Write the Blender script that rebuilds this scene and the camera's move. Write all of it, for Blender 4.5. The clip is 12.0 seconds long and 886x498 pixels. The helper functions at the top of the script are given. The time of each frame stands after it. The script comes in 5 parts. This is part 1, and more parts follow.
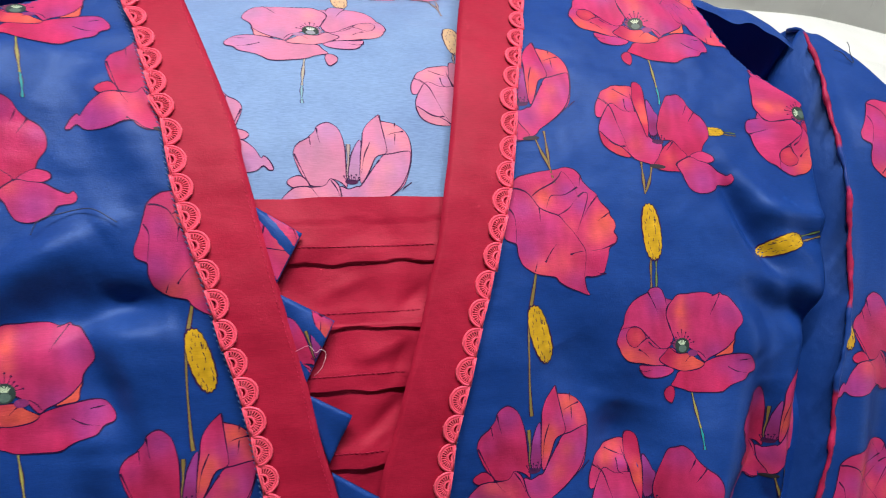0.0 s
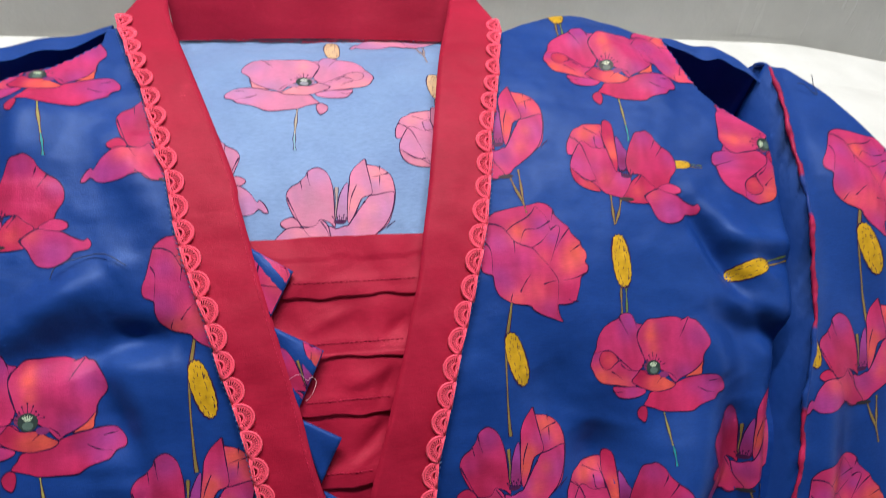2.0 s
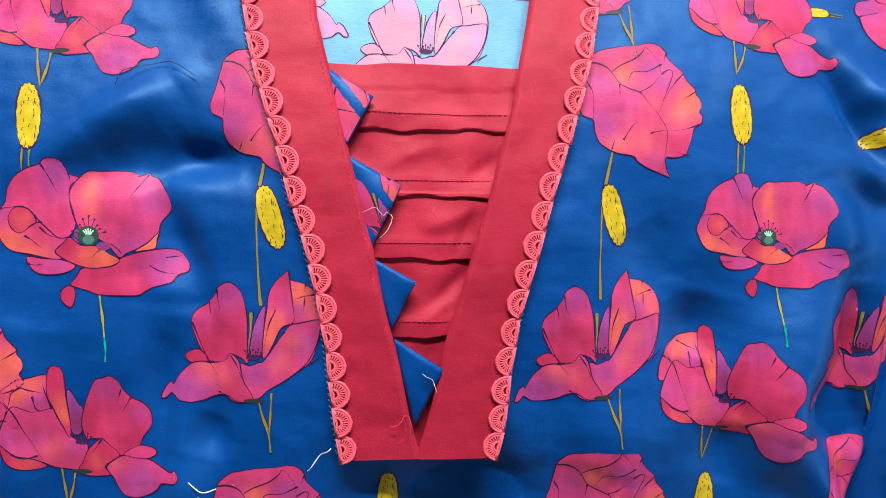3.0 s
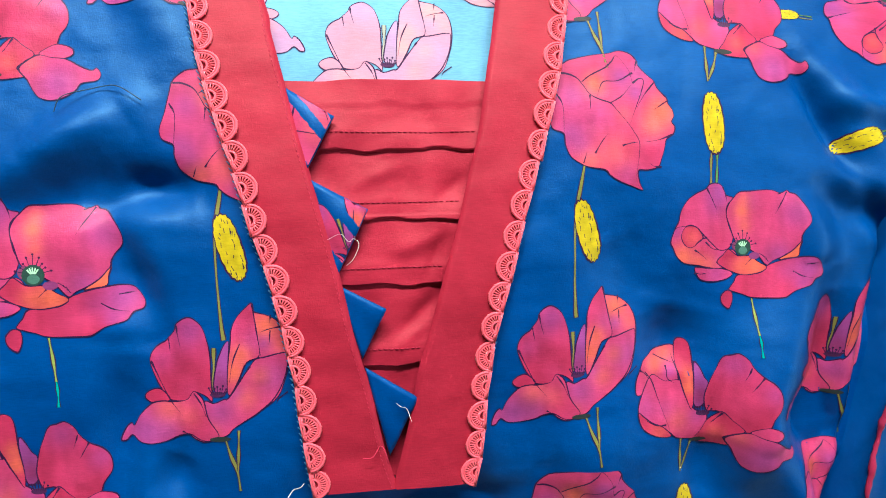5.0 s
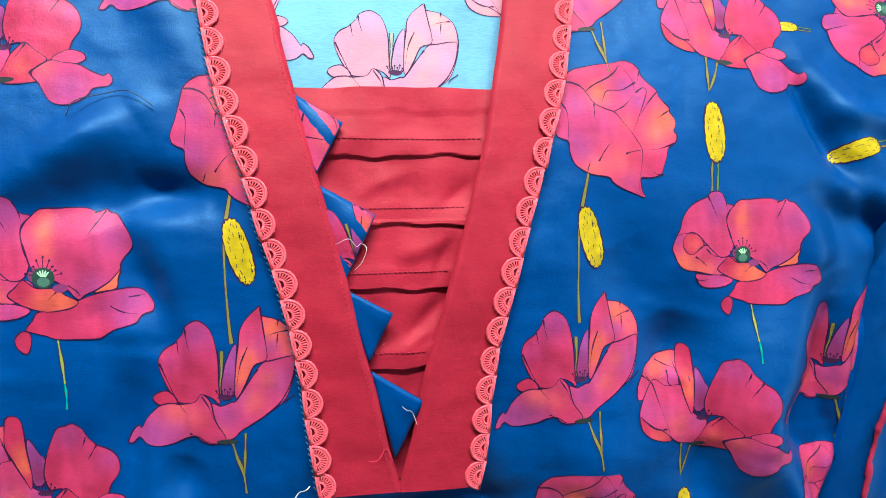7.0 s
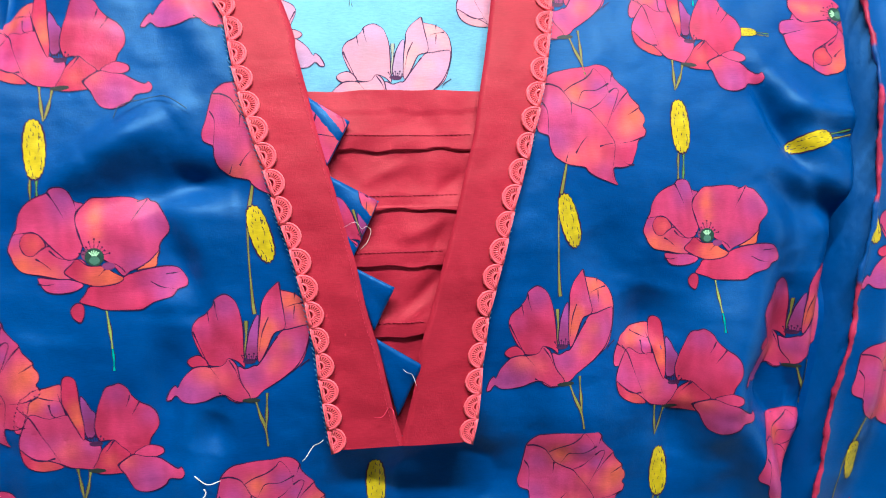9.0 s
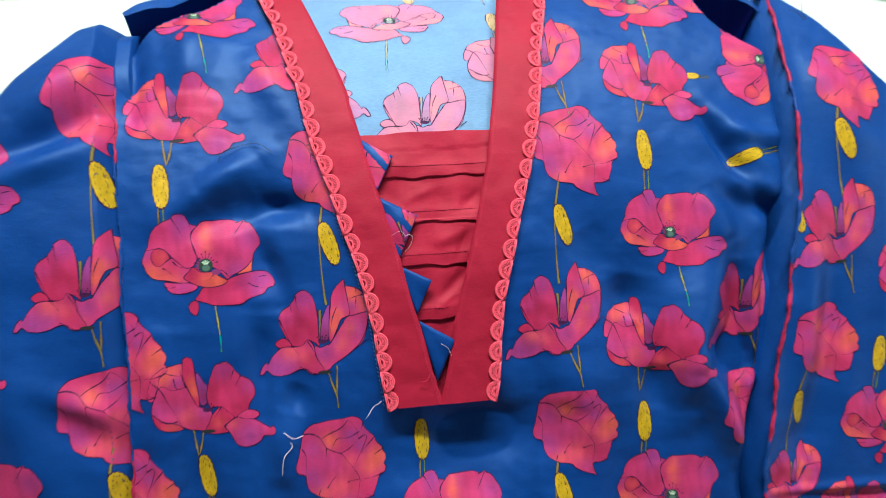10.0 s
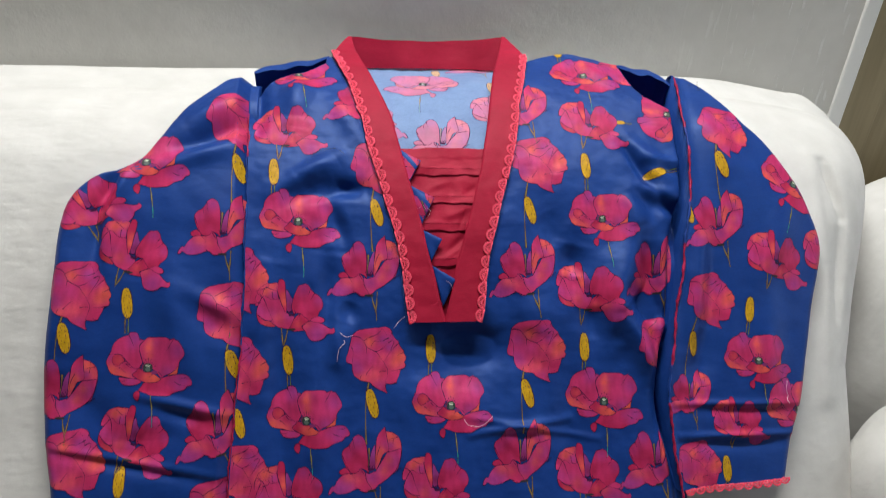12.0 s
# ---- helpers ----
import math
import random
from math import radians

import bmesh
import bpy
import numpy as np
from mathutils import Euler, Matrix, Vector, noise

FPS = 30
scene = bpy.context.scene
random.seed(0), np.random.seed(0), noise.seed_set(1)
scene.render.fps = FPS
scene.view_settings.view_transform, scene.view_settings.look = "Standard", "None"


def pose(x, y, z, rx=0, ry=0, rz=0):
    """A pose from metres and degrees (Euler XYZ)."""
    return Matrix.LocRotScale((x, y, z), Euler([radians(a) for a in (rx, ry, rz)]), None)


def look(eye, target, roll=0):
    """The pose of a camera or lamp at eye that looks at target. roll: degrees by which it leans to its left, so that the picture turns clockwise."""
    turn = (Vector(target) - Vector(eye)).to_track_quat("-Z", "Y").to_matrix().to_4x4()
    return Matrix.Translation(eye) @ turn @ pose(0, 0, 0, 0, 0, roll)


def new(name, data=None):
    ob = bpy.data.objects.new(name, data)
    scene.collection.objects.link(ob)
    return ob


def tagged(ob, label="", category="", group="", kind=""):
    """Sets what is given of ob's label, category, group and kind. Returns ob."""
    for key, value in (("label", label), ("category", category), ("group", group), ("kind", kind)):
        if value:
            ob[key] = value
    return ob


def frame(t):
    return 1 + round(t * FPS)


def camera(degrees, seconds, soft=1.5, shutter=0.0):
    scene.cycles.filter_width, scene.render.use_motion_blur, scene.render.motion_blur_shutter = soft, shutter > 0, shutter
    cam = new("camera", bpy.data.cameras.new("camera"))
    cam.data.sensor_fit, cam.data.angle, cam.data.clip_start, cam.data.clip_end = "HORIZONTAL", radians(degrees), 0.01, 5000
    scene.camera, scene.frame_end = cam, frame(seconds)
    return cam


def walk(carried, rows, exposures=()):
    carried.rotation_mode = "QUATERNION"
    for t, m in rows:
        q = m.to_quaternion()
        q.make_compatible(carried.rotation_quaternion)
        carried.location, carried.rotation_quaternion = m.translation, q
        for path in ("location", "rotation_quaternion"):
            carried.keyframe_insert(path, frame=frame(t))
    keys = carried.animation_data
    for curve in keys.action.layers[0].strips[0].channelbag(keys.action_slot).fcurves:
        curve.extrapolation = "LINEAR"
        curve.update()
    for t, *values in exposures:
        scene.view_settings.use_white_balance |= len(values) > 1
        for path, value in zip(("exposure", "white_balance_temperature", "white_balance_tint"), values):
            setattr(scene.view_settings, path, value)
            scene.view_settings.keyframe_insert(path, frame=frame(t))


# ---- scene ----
from mathutils import geometry

cam = camera(65.6, 12.0, soft=1.0, shutter=0.35)
PATH = [
    (0, (0.021, 0.006, 1.118), (0.435, 1.477, -0.173), 8.4),
    (0.5, (0.017, -0.007, 1.134), (0.359, 1.488, -0.151), 6.6),
    (1, (0.033, -0.009, 1.152), (0.395, 1.515, -0.091), 4.3),
    (1.5, (0.032, -0.012, 1.154), (0.388, 1.527, -0.073), 4.9),
    (2, (0.037, -0.012, 1.141), (0.38, 1.508, -0.114), 5.2),
    (2.5, (0.028, -0.015, 1.096), (0.244, 1.451, -0.248), 4.5),
    (2.7, (0.027, -0.02, 1.082), (0.197, 1.441, -0.274), 5.1),
    (4.3, (0.022, -0.002, 1.081), (0.314, 1.383, -0.332), 5.1),
    (4.5, (0.023, 0.002, 1.085), (0.3, 1.382, -0.336), 4.6),
    (5, (0.026, 0.002, 1.088), (0.305, 1.393, -0.323), 6.1),
    (5.5, (0.027, 0.006, 1.084), (0.309, 1.38, -0.342), 6.4),
    (6, (0.023, -0.002, 1.089), (0.316, 1.397, -0.309), 6.5),
    (6.5, (0.023, -0.002, 1.09), (0.319, 1.4, -0.305), 6.5),
    (7, (0.02, 0.0, 1.09), (0.321, 1.4, -0.307), 7.0),
    (7.2, (0.021, -0.003, 1.09), (0.309, 1.389, -0.316), 7.0),
    (8.8, (0.026, -0.028, 1.102), (0.272, 1.389, -0.287), 5.7),
    (9, (0.024, -0.037, 1.11), (0.275, 1.383, -0.275), 5.1),
    (9.5, (0.02, -0.061, 1.135), (0.213, 1.38, -0.238), 1.8),
    (10, (-0.002, -0.123, 1.158), (0.245, 1.386, -0.132), 2.1),
    (10.5, (-0.009, -0.238, 1.181), (0.203, 1.402, 0.057), 3.3),
    (11, (-0.024, -0.316, 1.206), (0.19, 1.396, 0.194), 3.4),
    (11.5, (-0.025, -0.348, 1.211), (0.189, 1.381, 0.228), 3.0),
    (12, (-0.017, -0.368, 1.194), (0.169, 1.34, 0.169), 2.7),
]
EXPOSURES = [(0.0, 0.04, 6150, 6), (1.0, -0.02, 6150, 6), (2.1, -0.04, 6150, 8), (2.7, 0.62, 5600, -16), (4.3, 0.87, 5350, -43), (7.2, 0.84, 5350, -43), (9.0, 0.80, 5350, -43), (9.7, 0.64, 5450, -34), (10.2, 0.24, 5850, -6), (10.6, 0.0, 6200, 8), (12.0, -0.1, 6200, 8)]
walk(cam, [(t, look(eye, target, roll)) for t, eye, target, roll in PATH], EXPOSURES)

# ---- light: daylight through the room's window, and the ceiling lamp ----
world = bpy.data.worlds.new("sky")
scene.world = world
world.use_nodes = True
sky = world.node_tree.nodes.new("ShaderNodeTexSky")
sky.sky_type, sky.sun_disc, sky.sun_elevation, sky.sun_rotation = "NISHITA", False, radians(40), radians(150)
world.node_tree.links.new(sky.outputs[0], world.node_tree.nodes["Background"].inputs[0])
world.node_tree.nodes["Background"].inputs[1].default_value = 0.12


def area_lamp(name, m, size, size_y, power, colour):
    data = bpy.data.lights.new(name, "AREA")
    data.shape, data.size, data.size_y, data.energy, data.color = "RECTANGLE", size, size_y, power, colour
    ob = new(name, data)
    ob.matrix_world = m
    return ob


area_lamp("window_light", look((1.88, -0.6, 1.6), (0.0, 0.2, 0.9)), 1.1, 1.0, 5, (0.93, 0.97, 1.0))
area_lamp("ceiling_light", look((0.03, 0.33, 2.62), (0.03, 0.29, 0.0)), 1.1, 0.12, 49, (1.0, 0.96, 0.9))


# ---- materials ----
def material(name, rough=0.6, metal=0.0):
    m = bpy.data.materials.new(name)
    m.use_nodes = True
    b = m.node_tree.nodes["Principled BSDF"]
    b.inputs["Roughness"].default_value, b.inputs["Metallic"].default_value = rough, metal
    return m, m.node_tree, b


def node(tree, kind, **values):
    n = tree.nodes.new("ShaderNode" + kind)
    for key, value in values.items():
        n.inputs[key.replace("_", " ")].default_value = value
    return n


def noise_of(tree, scale, stretch=(1, 1, 1), detail=4.0, coord="Object"):
    c, mp, n = tree.nodes.new("ShaderNodeTexCoord"), tree.nodes.new("ShaderNodeMapping"), node(tree, "TexNoise", Scale=scale, Detail=detail)
    mp.inputs["Scale"].default_value = stretch
    tree.links.new(c.outputs[coord], mp.inputs["Vector"])
    tree.links.new(mp.outputs[0], n.inputs["Vector"])
    return n.outputs["Fac"]


def ramp(tree, fac, low, high, a=0.3, b=0.7):
    r = tree.nodes.new("ShaderNodeValToRGB")
    r.color_ramp.elements[0].position, r.color_ramp.elements[1].position = a, b
    r.color_ramp.elements[0].color, r.color_ramp.elements[1].color = (*low, 1), (*high, 1)
    tree.links.new(fac, r.inputs[0])
    return r.outputs[0]


def multiply(tree, a, b, fac=1.0):
    m = tree.nodes.new("ShaderNodeMix")
    m.data_type, m.blend_type = "RGBA", "MULTIPLY"
    m.inputs["Factor"].default_value = fac
    tree.links.new(a, m.inputs["A"]), tree.links.new(b, m.inputs["B"])
    return m.outputs["Result"]


def bump(tree, b, heights):
    """Adds up reliefs (fac, distance in metres) on the shader's normal."""
    last = None
    for fac, distance in heights:
        n = node(tree, "Bump", Distance=distance, Strength=1.0)
        tree.links.new(fac, n.inputs["Height"])
        if last:
            tree.links.new(last, n.inputs["Normal"])
        last = n.outputs[0]
    tree.links.new(last, b.inputs["Normal"])


def weave(tree, b, fine=0.00006, rumple=0.0, crumple=0.0010):
    """Yarns running across and up, with slubs."""
    bump(tree, b, [(noise_of(tree, 1.0, (700, 2800, 2800), 2.0), fine), (noise_of(tree, 1.0, (2800, 700, 700), 2.0), fine),
                   (noise_of(tree, 1.0, (30, 75, 75), 4.0), 0.00035), (noise_of(tree, 160.0, detail=3.0), 0.00008),
                   (noise_of(tree, 1.0, (26, 58, 58), 2.0), crumple)] + ([(noise_of(tree, 13.0, detail=3.0), rumple)] if rumple else []))


def cloth_material(name, low, high, rough=0.5, sheen=0.25, spec=0.4, gloss=(1, 1, 1), slubs=0.82, rumple=0.0):
    m, tree, b = material(name, rough)
    tone = ramp(tree, noise_of(tree, 28.0, detail=6.0), low, high)
    slub = ramp(tree, noise_of(tree, 1.0, (260, 2300, 2300), 2.0), (slubs, slubs, slubs), (1.0, 1.0, 1.0))
    tree.links.new(multiply(tree, tone, slub), b.inputs["Base Color"])
    b.inputs["Sheen Weight"].default_value, b.inputs["Sheen Roughness"].default_value = sheen, 0.4
    b.inputs["Specular IOR Level"].default_value = spec
    b.inputs["Specular Tint"].default_value = (*gloss, 1)
    weave(tree, b, rumple=rumple)
    return m


def dye_material(name, rough=0.5):
    """Printing ink and dye, in the colours that each motif carries."""
    m, tree, b = material(name, rough)
    a = tree.nodes.new("ShaderNodeAttribute")
    a.attribute_name = "dye"
    slub = ramp(tree, noise_of(tree, 1.0, (260, 2300, 2300), 2.0), (0.85, 0.85, 0.85), (1.0, 1.0, 1.0))
    tree.links.new(multiply(tree, a.outputs["Color"], slub), b.inputs["Base Color"])
    b.inputs["Specular IOR Level"].default_value = 0.22
    b.inputs["Specular Tint"].default_value = (1.0, 0.55, 0.7, 1)
    weave(tree, b)
    return m


BLUE = cloth_material("blue_satin_cotton", (0.006, 0.033, 0.188), (0.010, 0.046, 0.238), 0.49, 0.0, 0.38, (0.45, 0.62, 1.0))
PALE_BLUE = cloth_material("pale_wrong_side", (0.170, 0.257, 0.47), (0.210, 0.312, 0.535), 0.7, 0.1, 0.2, slubs=0.78)
RED = cloth_material("crimson_cotton", (0.315, 0.0055, 0.030), (0.39, 0.0085, 0.040), 0.62, 0.0, 0.18)
DYE = dye_material("printed_dye", 0.45)
PALE_DYE = dye_material("printed_dye_wrong_side", 0.7)
WHITE_CLOTH = cloth_material("white_cotton_cover", (0.56, 0.552, 0.53), (0.63, 0.62, 0.60), 0.85, 0.1, 0.2, slubs=0.96, rumple=0.003)
CORAL = cloth_material("coral_lace_thread", (0.85, 0.072, 0.138), (0.93, 0.105, 0.182), 0.65, 0.2, 0.2)
BLUE_THREAD = cloth_material("blue_thread", (0.05, 0.11, 0.32), (0.10, 0.20, 0.48), 0.6)
RED_THREAD = cloth_material("red_thread", (0.42, 0.014, 0.055), (0.50, 0.025, 0.08), 0.7, 0.0, 0.1)
PALE_THREAD = cloth_material("pale_thread", (0.75, 0.45, 0.55), (0.85, 0.62, 0.68), 0.7)
DARK_THREAD = cloth_material("dark_thread", (0.02, 0.02, 0.05), (0.04, 0.04, 0.08), 0.7)


def wall_material():
    """Paint over trowelled plaster, scraped pale towards the corner."""
    m, tree, b = material("scuffed_wall_paint", 0.75)
    tone = ramp(tree, noise_of(tree, 4.0, detail=6.0), (0.56, 0.55, 0.515), (0.64, 0.63, 0.595))
    fine = ramp(tree, noise_of(tree, 60.0, detail=5.0), (0.95, 0.95, 0.95), (1.0, 1.0, 1.0))
    streak = noise_of(tree, 1.0, (150, 150, 24), 8.0)
    streak.node.inputs["Vector"].links[0].from_node.inputs["Rotation"].default_value = (0, -0.75, 0)
    x = tree.nodes.new("ShaderNodeSeparateXYZ")
    tree.links.new(tree.nodes.new("ShaderNodeTexCoord").outputs["Object"], x.inputs[0])
    near = ramp(tree, x.outputs[0], (0, 0, 0), (1, 1, 1), 0.33, 0.46)
    scrape = multiply(tree, ramp(tree, streak, (0, 0, 0), (0.45, 0.45, 0.45), 0.60, 0.68), near)
    pale = tree.nodes.new("ShaderNodeMix")
    pale.data_type = "RGBA"
    pale.inputs["B"].default_value = (0.80, 0.80, 0.78, 1)
    tree.links.new(scrape, pale.inputs["Factor"])
    tree.links.new(multiply(tree, tone, fine), pale.inputs["A"])
    tree.links.new(pale.outputs["Result"], b.inputs["Base Color"])
    bump(tree, b, [(scrape, 0.0012), (noise_of(tree, 30.0, detail=6.0), 0.0012), (noise_of(tree, 320.0), 0.0002)])
    return m


def wood_material():
    m, tree, b = material("brown_door_wood", 0.5)
    tree.links.new(ramp(tree, noise_of(tree, 1.0, (60, 60, 3), 5.0), (0.24, 0.19, 0.10), (0.36, 0.29, 0.17)), b.inputs["Base Color"])
    bump(tree, b, [(noise_of(tree, 1.0, (120, 120, 6), 4.0), 0.0006)])
    return m


def plain_material(name, low, high, rough=0.7, scale=6.0):
    m, tree, b = material(name, rough)
    tree.links.new(ramp(tree, noise_of(tree, scale, detail=6.0), low, high), b.inputs["Base Color"])
    bump(tree, b, [(noise_of(tree, scale * 30), 0.0006)])
    return m


WALL = wall_material()
WOOD = wood_material()
TRIM = plain_material("white_trim_paint", (0.70, 0.70, 0.68), (0.80, 0.80, 0.78), 0.5)
# toned dark so that the walls out of view bounce little light back
LOW_BOUNCE = plain_material("low_bounce_paint", (0.19, 0.185, 0.18), (0.23, 0.225, 0.215), 0.8)
CEILING = plain_material("ceiling_paint", (0.55, 0.55, 0.53), (0.60, 0.60, 0.58), 0.85)
# the floor is never in view; its dark tone lowers the bounce
TILES = plain_material("floor_stone", (0.18, 0.16, 0.14), (0.24, 0.22, 0.20), 0.35)


# ---- the fall of the sofa back, over which everything is laid ----
PROFILE = np.array([(-0.092, 0.497), (-0.033, 0.578), (0.026, 0.659), (0.085, 0.740), (0.135, 0.808), (0.165, 0.849), (0.195, 0.887),
                    (0.225, 0.918), (0.258, 0.944), (0.298, 0.967), (0.345, 0.983), (0.392, 0.991), (0.445, 0.995)])


def smooth_curve(points, closed=False, steps=8):
    """A Catmull-Rom curve through the points."""
    p = np.asarray(points, float)
    p = np.vstack([p[-1:], p, p[:2]]) if closed else np.vstack([2 * p[0] - p[1], p, 2 * p[-1] - p[-2]])
    t = np.linspace(0, 1, steps, endpoint=False)[:, None]
    out = []
    for a, b, c, d in zip(p, p[1:], p[2:], p[3:]):
        out.append(0.5 * (2 * b + (c - a) * t + (2 * a - 5 * b + 4 * c - d) * t**2 + (3 * b - a - 3 * c + d) * t**3))
    return np.vstack(out) if closed else np.vstack(out + [p[-2:-1]])


def rounded(curve, width):
    k = np.ones(width) / width
    pad = width // 2
    ext = np.vstack([curve[0] + (curve[0] - curve[1]) * np.arange(pad, 0, -1)[:, None], curve,
                     curve[-1] + (curve[-1] - curve[-2]) * np.arange(1, pad + 1)[:, None]])
    return np.stack([np.convolve(ext[:, i], k, "valid") for i in (0, 1)], 1)


FALL = rounded(smooth_curve(PROFILE, steps=16), 21)
FALL_S = np.concatenate([[0], np.cumsum(np.hypot(*np.diff(FALL, axis=0).T))])
FALL_S -= np.interp(0.887, FALL[:, 1], FALL_S)          # s = 0 half-way up the chest
FALL_T = np.gradient(FALL, FALL_S, axis=0)


def place(u, s, h=0.0):
    """The point u metres across and s metres up along the sofa back's fall, h metres off it."""
    u, s, h = np.broadcast_arrays(np.asarray(u, float), np.asarray(s, float), np.asarray(h, float))
    y, z = np.interp(s, FALL_S, FALL[:, 0]), np.interp(s, FALL_S, FALL[:, 1])
    ty, tz = np.interp(s, FALL_S, FALL_T[:, 0]), np.interp(s, FALL_S, FALL_T[:, 1])
    n = np.hypot(ty, tz)
    return np.stack([u, y - tz / n * h, z + ty / n * h], -1)



# ---- mesh helpers ----
def mesh_object(name, verts, faces, mat, parent=None, label="", dye=None, smooth=True):
    me = bpy.data.meshes.new(name)
    me.from_pydata([tuple(v) for v in np.asarray(verts, float).tolist()], [], [tuple(f) for f in faces])
    me.materials.append(mat)
    if dye is not None:
        a = me.color_attributes.new("dye", "FLOAT_COLOR", "POINT")
        a.data.foreach_set("color", np.c_[np.asarray(dye, float), np.ones(len(dye))].ravel().astype(np.float32))
    me.polygons.foreach_set("use_smooth", [smooth] * len(me.polygons))
    me.update()
    ob = new(name, me)
    ob.parent = parent
    if label:
        ob["label"] = label
    return ob


def part(name, bm, mat, parent, label=""):
    me = bpy.data.meshes.new(name)
    bm.normal_update()
    bm.to_mesh(me)
    bm.free()
    me.materials.append(mat)
    ob = new(name, me)
    ob.parent = parent
    if label:
        ob["label"] = label
    return ob


def block(a, b, bevel=0.0, segments=2):
    """A box from corner a to corner b with rounded edges."""
    bm = bmesh.new()
    bmesh.ops.create_cube(bm, size=1.0)
    a, b = Vector(a), Vector(b)
    for v in bm.verts:
        v.co = (a + b) / 2 + Vector([v.co[i] * (b - a)[i] for i in range(3)])
    if bevel:
        bmesh.ops.bevel(bm, geom=bm.edges[:], offset=bevel, segments=segments, affect="EDGES", profile=0.5)
    return bm


def grid_faces(rows, cols, start=0):
    i = np.arange(rows - 1)[:, None] * cols + np.arange(cols - 1)[None, :] + start
    return np.stack([i, i + 1, i + cols + 1, i + cols], -1).reshape(-1, 4).tolist()


def tube(points, radius, sides=5):
    """A round thread along the points: vertices and faces."""
    p = np.asarray(points, float)
    t = np.gradient(p, axis=0)
    t /= np.linalg.norm(t, axis=1)[:, None] + 1e-12
    ref = np.where(np.abs(t[:, 2:3]) < 0.9, [[0, 0, 1.0]], [[1.0, 0, 0]])
    a = np.cross(t, ref)
    a /= np.linalg.norm(a, axis=1)[:, None] + 1e-12
    b = np.cross(t, a)
    r = np.broadcast_to(np.asarray(radius, float), (len(p),))[:, None, None]
    ang = np.linspace(0, 2 * np.pi, sides, endpoint=False)
    v = p[:, None] + r * (np.cos(ang)[None, :, None] * a[:, None] + np.sin(ang)[None, :, None] * b[:, None])
    faces = [(i * sides + k, i * sides + (k + 1) % sides, (i + 1) * sides + (k + 1) % sides, (i + 1) * sides + k)
             for i in range(len(p) - 1) for k in range(sides)]
    faces += [tuple(range(sides))[::-1], tuple(range((len(p) - 1) * sides, len(p) * sides))]
    return v.reshape(-1, 3), faces


def joined(pieces):
    verts, faces, at = [], [], 0
    for v, f in pieces:
        verts.append(v)
        faces += [tuple(k + at for k in q) for q in f]
        at += len(v)
    return np.vstack(verts), faces


def thing(name, label, category, at=(0, 0, 0), group="", kind=""):
    ob = tagged(new(name), label, category, group, kind)
    ob.location = at
    return ob


def vnoise(x, y, z=0.0):
    return noise.noise(Vector((x, y, z)))


def wave_noise(u, s, scale, seed=0.0):
    """Soft lumps of about 1 / scale metres, from a few crossed waves."""
    out = 0
    for k in range(5):
        a = 2.4 * k + seed
        f = scale * (0.7 + 0.23 * k)
        out = out + np.sin(6.283 * f * (u * np.cos(a) + s * np.sin(a)) + 1.7 * k + seed * 3.1 + 1.3 * np.sin(4 * f * (s * np.cos(a) - u * np.sin(a)) + k))
    return out / 5


def folds(u, s, table):
    """Ridges (plus) and hollows (minus): each from one point to another, with its half-width and its height."""
    out = np.zeros(np.broadcast(u, s).shape)
    for u0, s0, u1, s1, w, h in table:
        du, ds = u1 - u0, s1 - s0
        k = np.clip(((u - u0) * du + (s - s0) * ds) / (du * du + ds * ds), 0, 1)
        d = np.hypot(u - u0 - k * du, s - s0 - k * ds)
        end = 0.35 + 0.65 * np.sin(np.pi * np.clip(k, 0.02, 0.98))
        out += h * end * np.exp(-((d / w) ** 2))
    return out


def edge(points):
    """u as a function of s along an edge given by (u, s) points."""
    c = smooth_curve(sorted(points, key=lambda p: p[1]), steps=10)
    order = np.argsort(c[:, 1])
    us, ss = c[order, 0], c[order, 1]
    return lambda s: np.interp(s, ss, us)


def rise(points):
    """s as a function of u along an edge."""
    c = smooth_curve(sorted(points), steps=10)
    order = np.argsort(c[:, 0])
    us, ss = c[order, 0], c[order, 1]
    return lambda u: np.interp(u, us, ss)


# ---- the room ----
WALL_Y = 0.455


def setting(name, bm, mat, label, category):
    ob = part(name, bm, mat, None)
    return tagged(ob, label, category, kind="structure")


setting("wall_north", block((-2.1, WALL_Y, 0.0), (0.582, WALL_Y + 0.12, 2.7)), WALL, "pale grey painted wall with scuffed plaster behind the sofa", "wall")
setting("wall_north_return", block((0.582, WALL_Y + 0.05, 0.0), (1.9, WALL_Y + 0.17, 2.7)), LOW_BOUNCE, "wall beside the door recess, painted dark to cut bounce light", "wall")
setting("trim", block((0.574, WALL_Y - 0.004, 0.0), (0.594, WALL_Y + 0.049, 2.2), 0.002), TRIM, "white painted edge of the wall corner", "trim")
setting("floor", block((-2.1, -3.0, -0.1), (1.9, WALL_Y + 0.17, 0.0)), TILES, "unseen smooth stone floor, toned dark to cut bounce light", "floor")
setting("ceiling", block((-2.1, -3.0, 2.7), (1.9, WALL_Y + 0.17, 2.8)), CEILING, "white painted ceiling", "ceiling")
# unseen walls that close the room, kept dark to hold fill light down
setting("wall_south", block((-2.1, -3.1, 0.0), (1.9, -3.0, 2.7)), LOW_BOUNCE, "unseen wall behind the camera, painted dark to cut bounce light", "wall")
setting("wall_west", block((-2.2, -3.1, 0.0), (-2.1, WALL_Y + 0.12, 2.7)), LOW_BOUNCE, "unseen side wall, painted dark to cut bounce light", "wall")
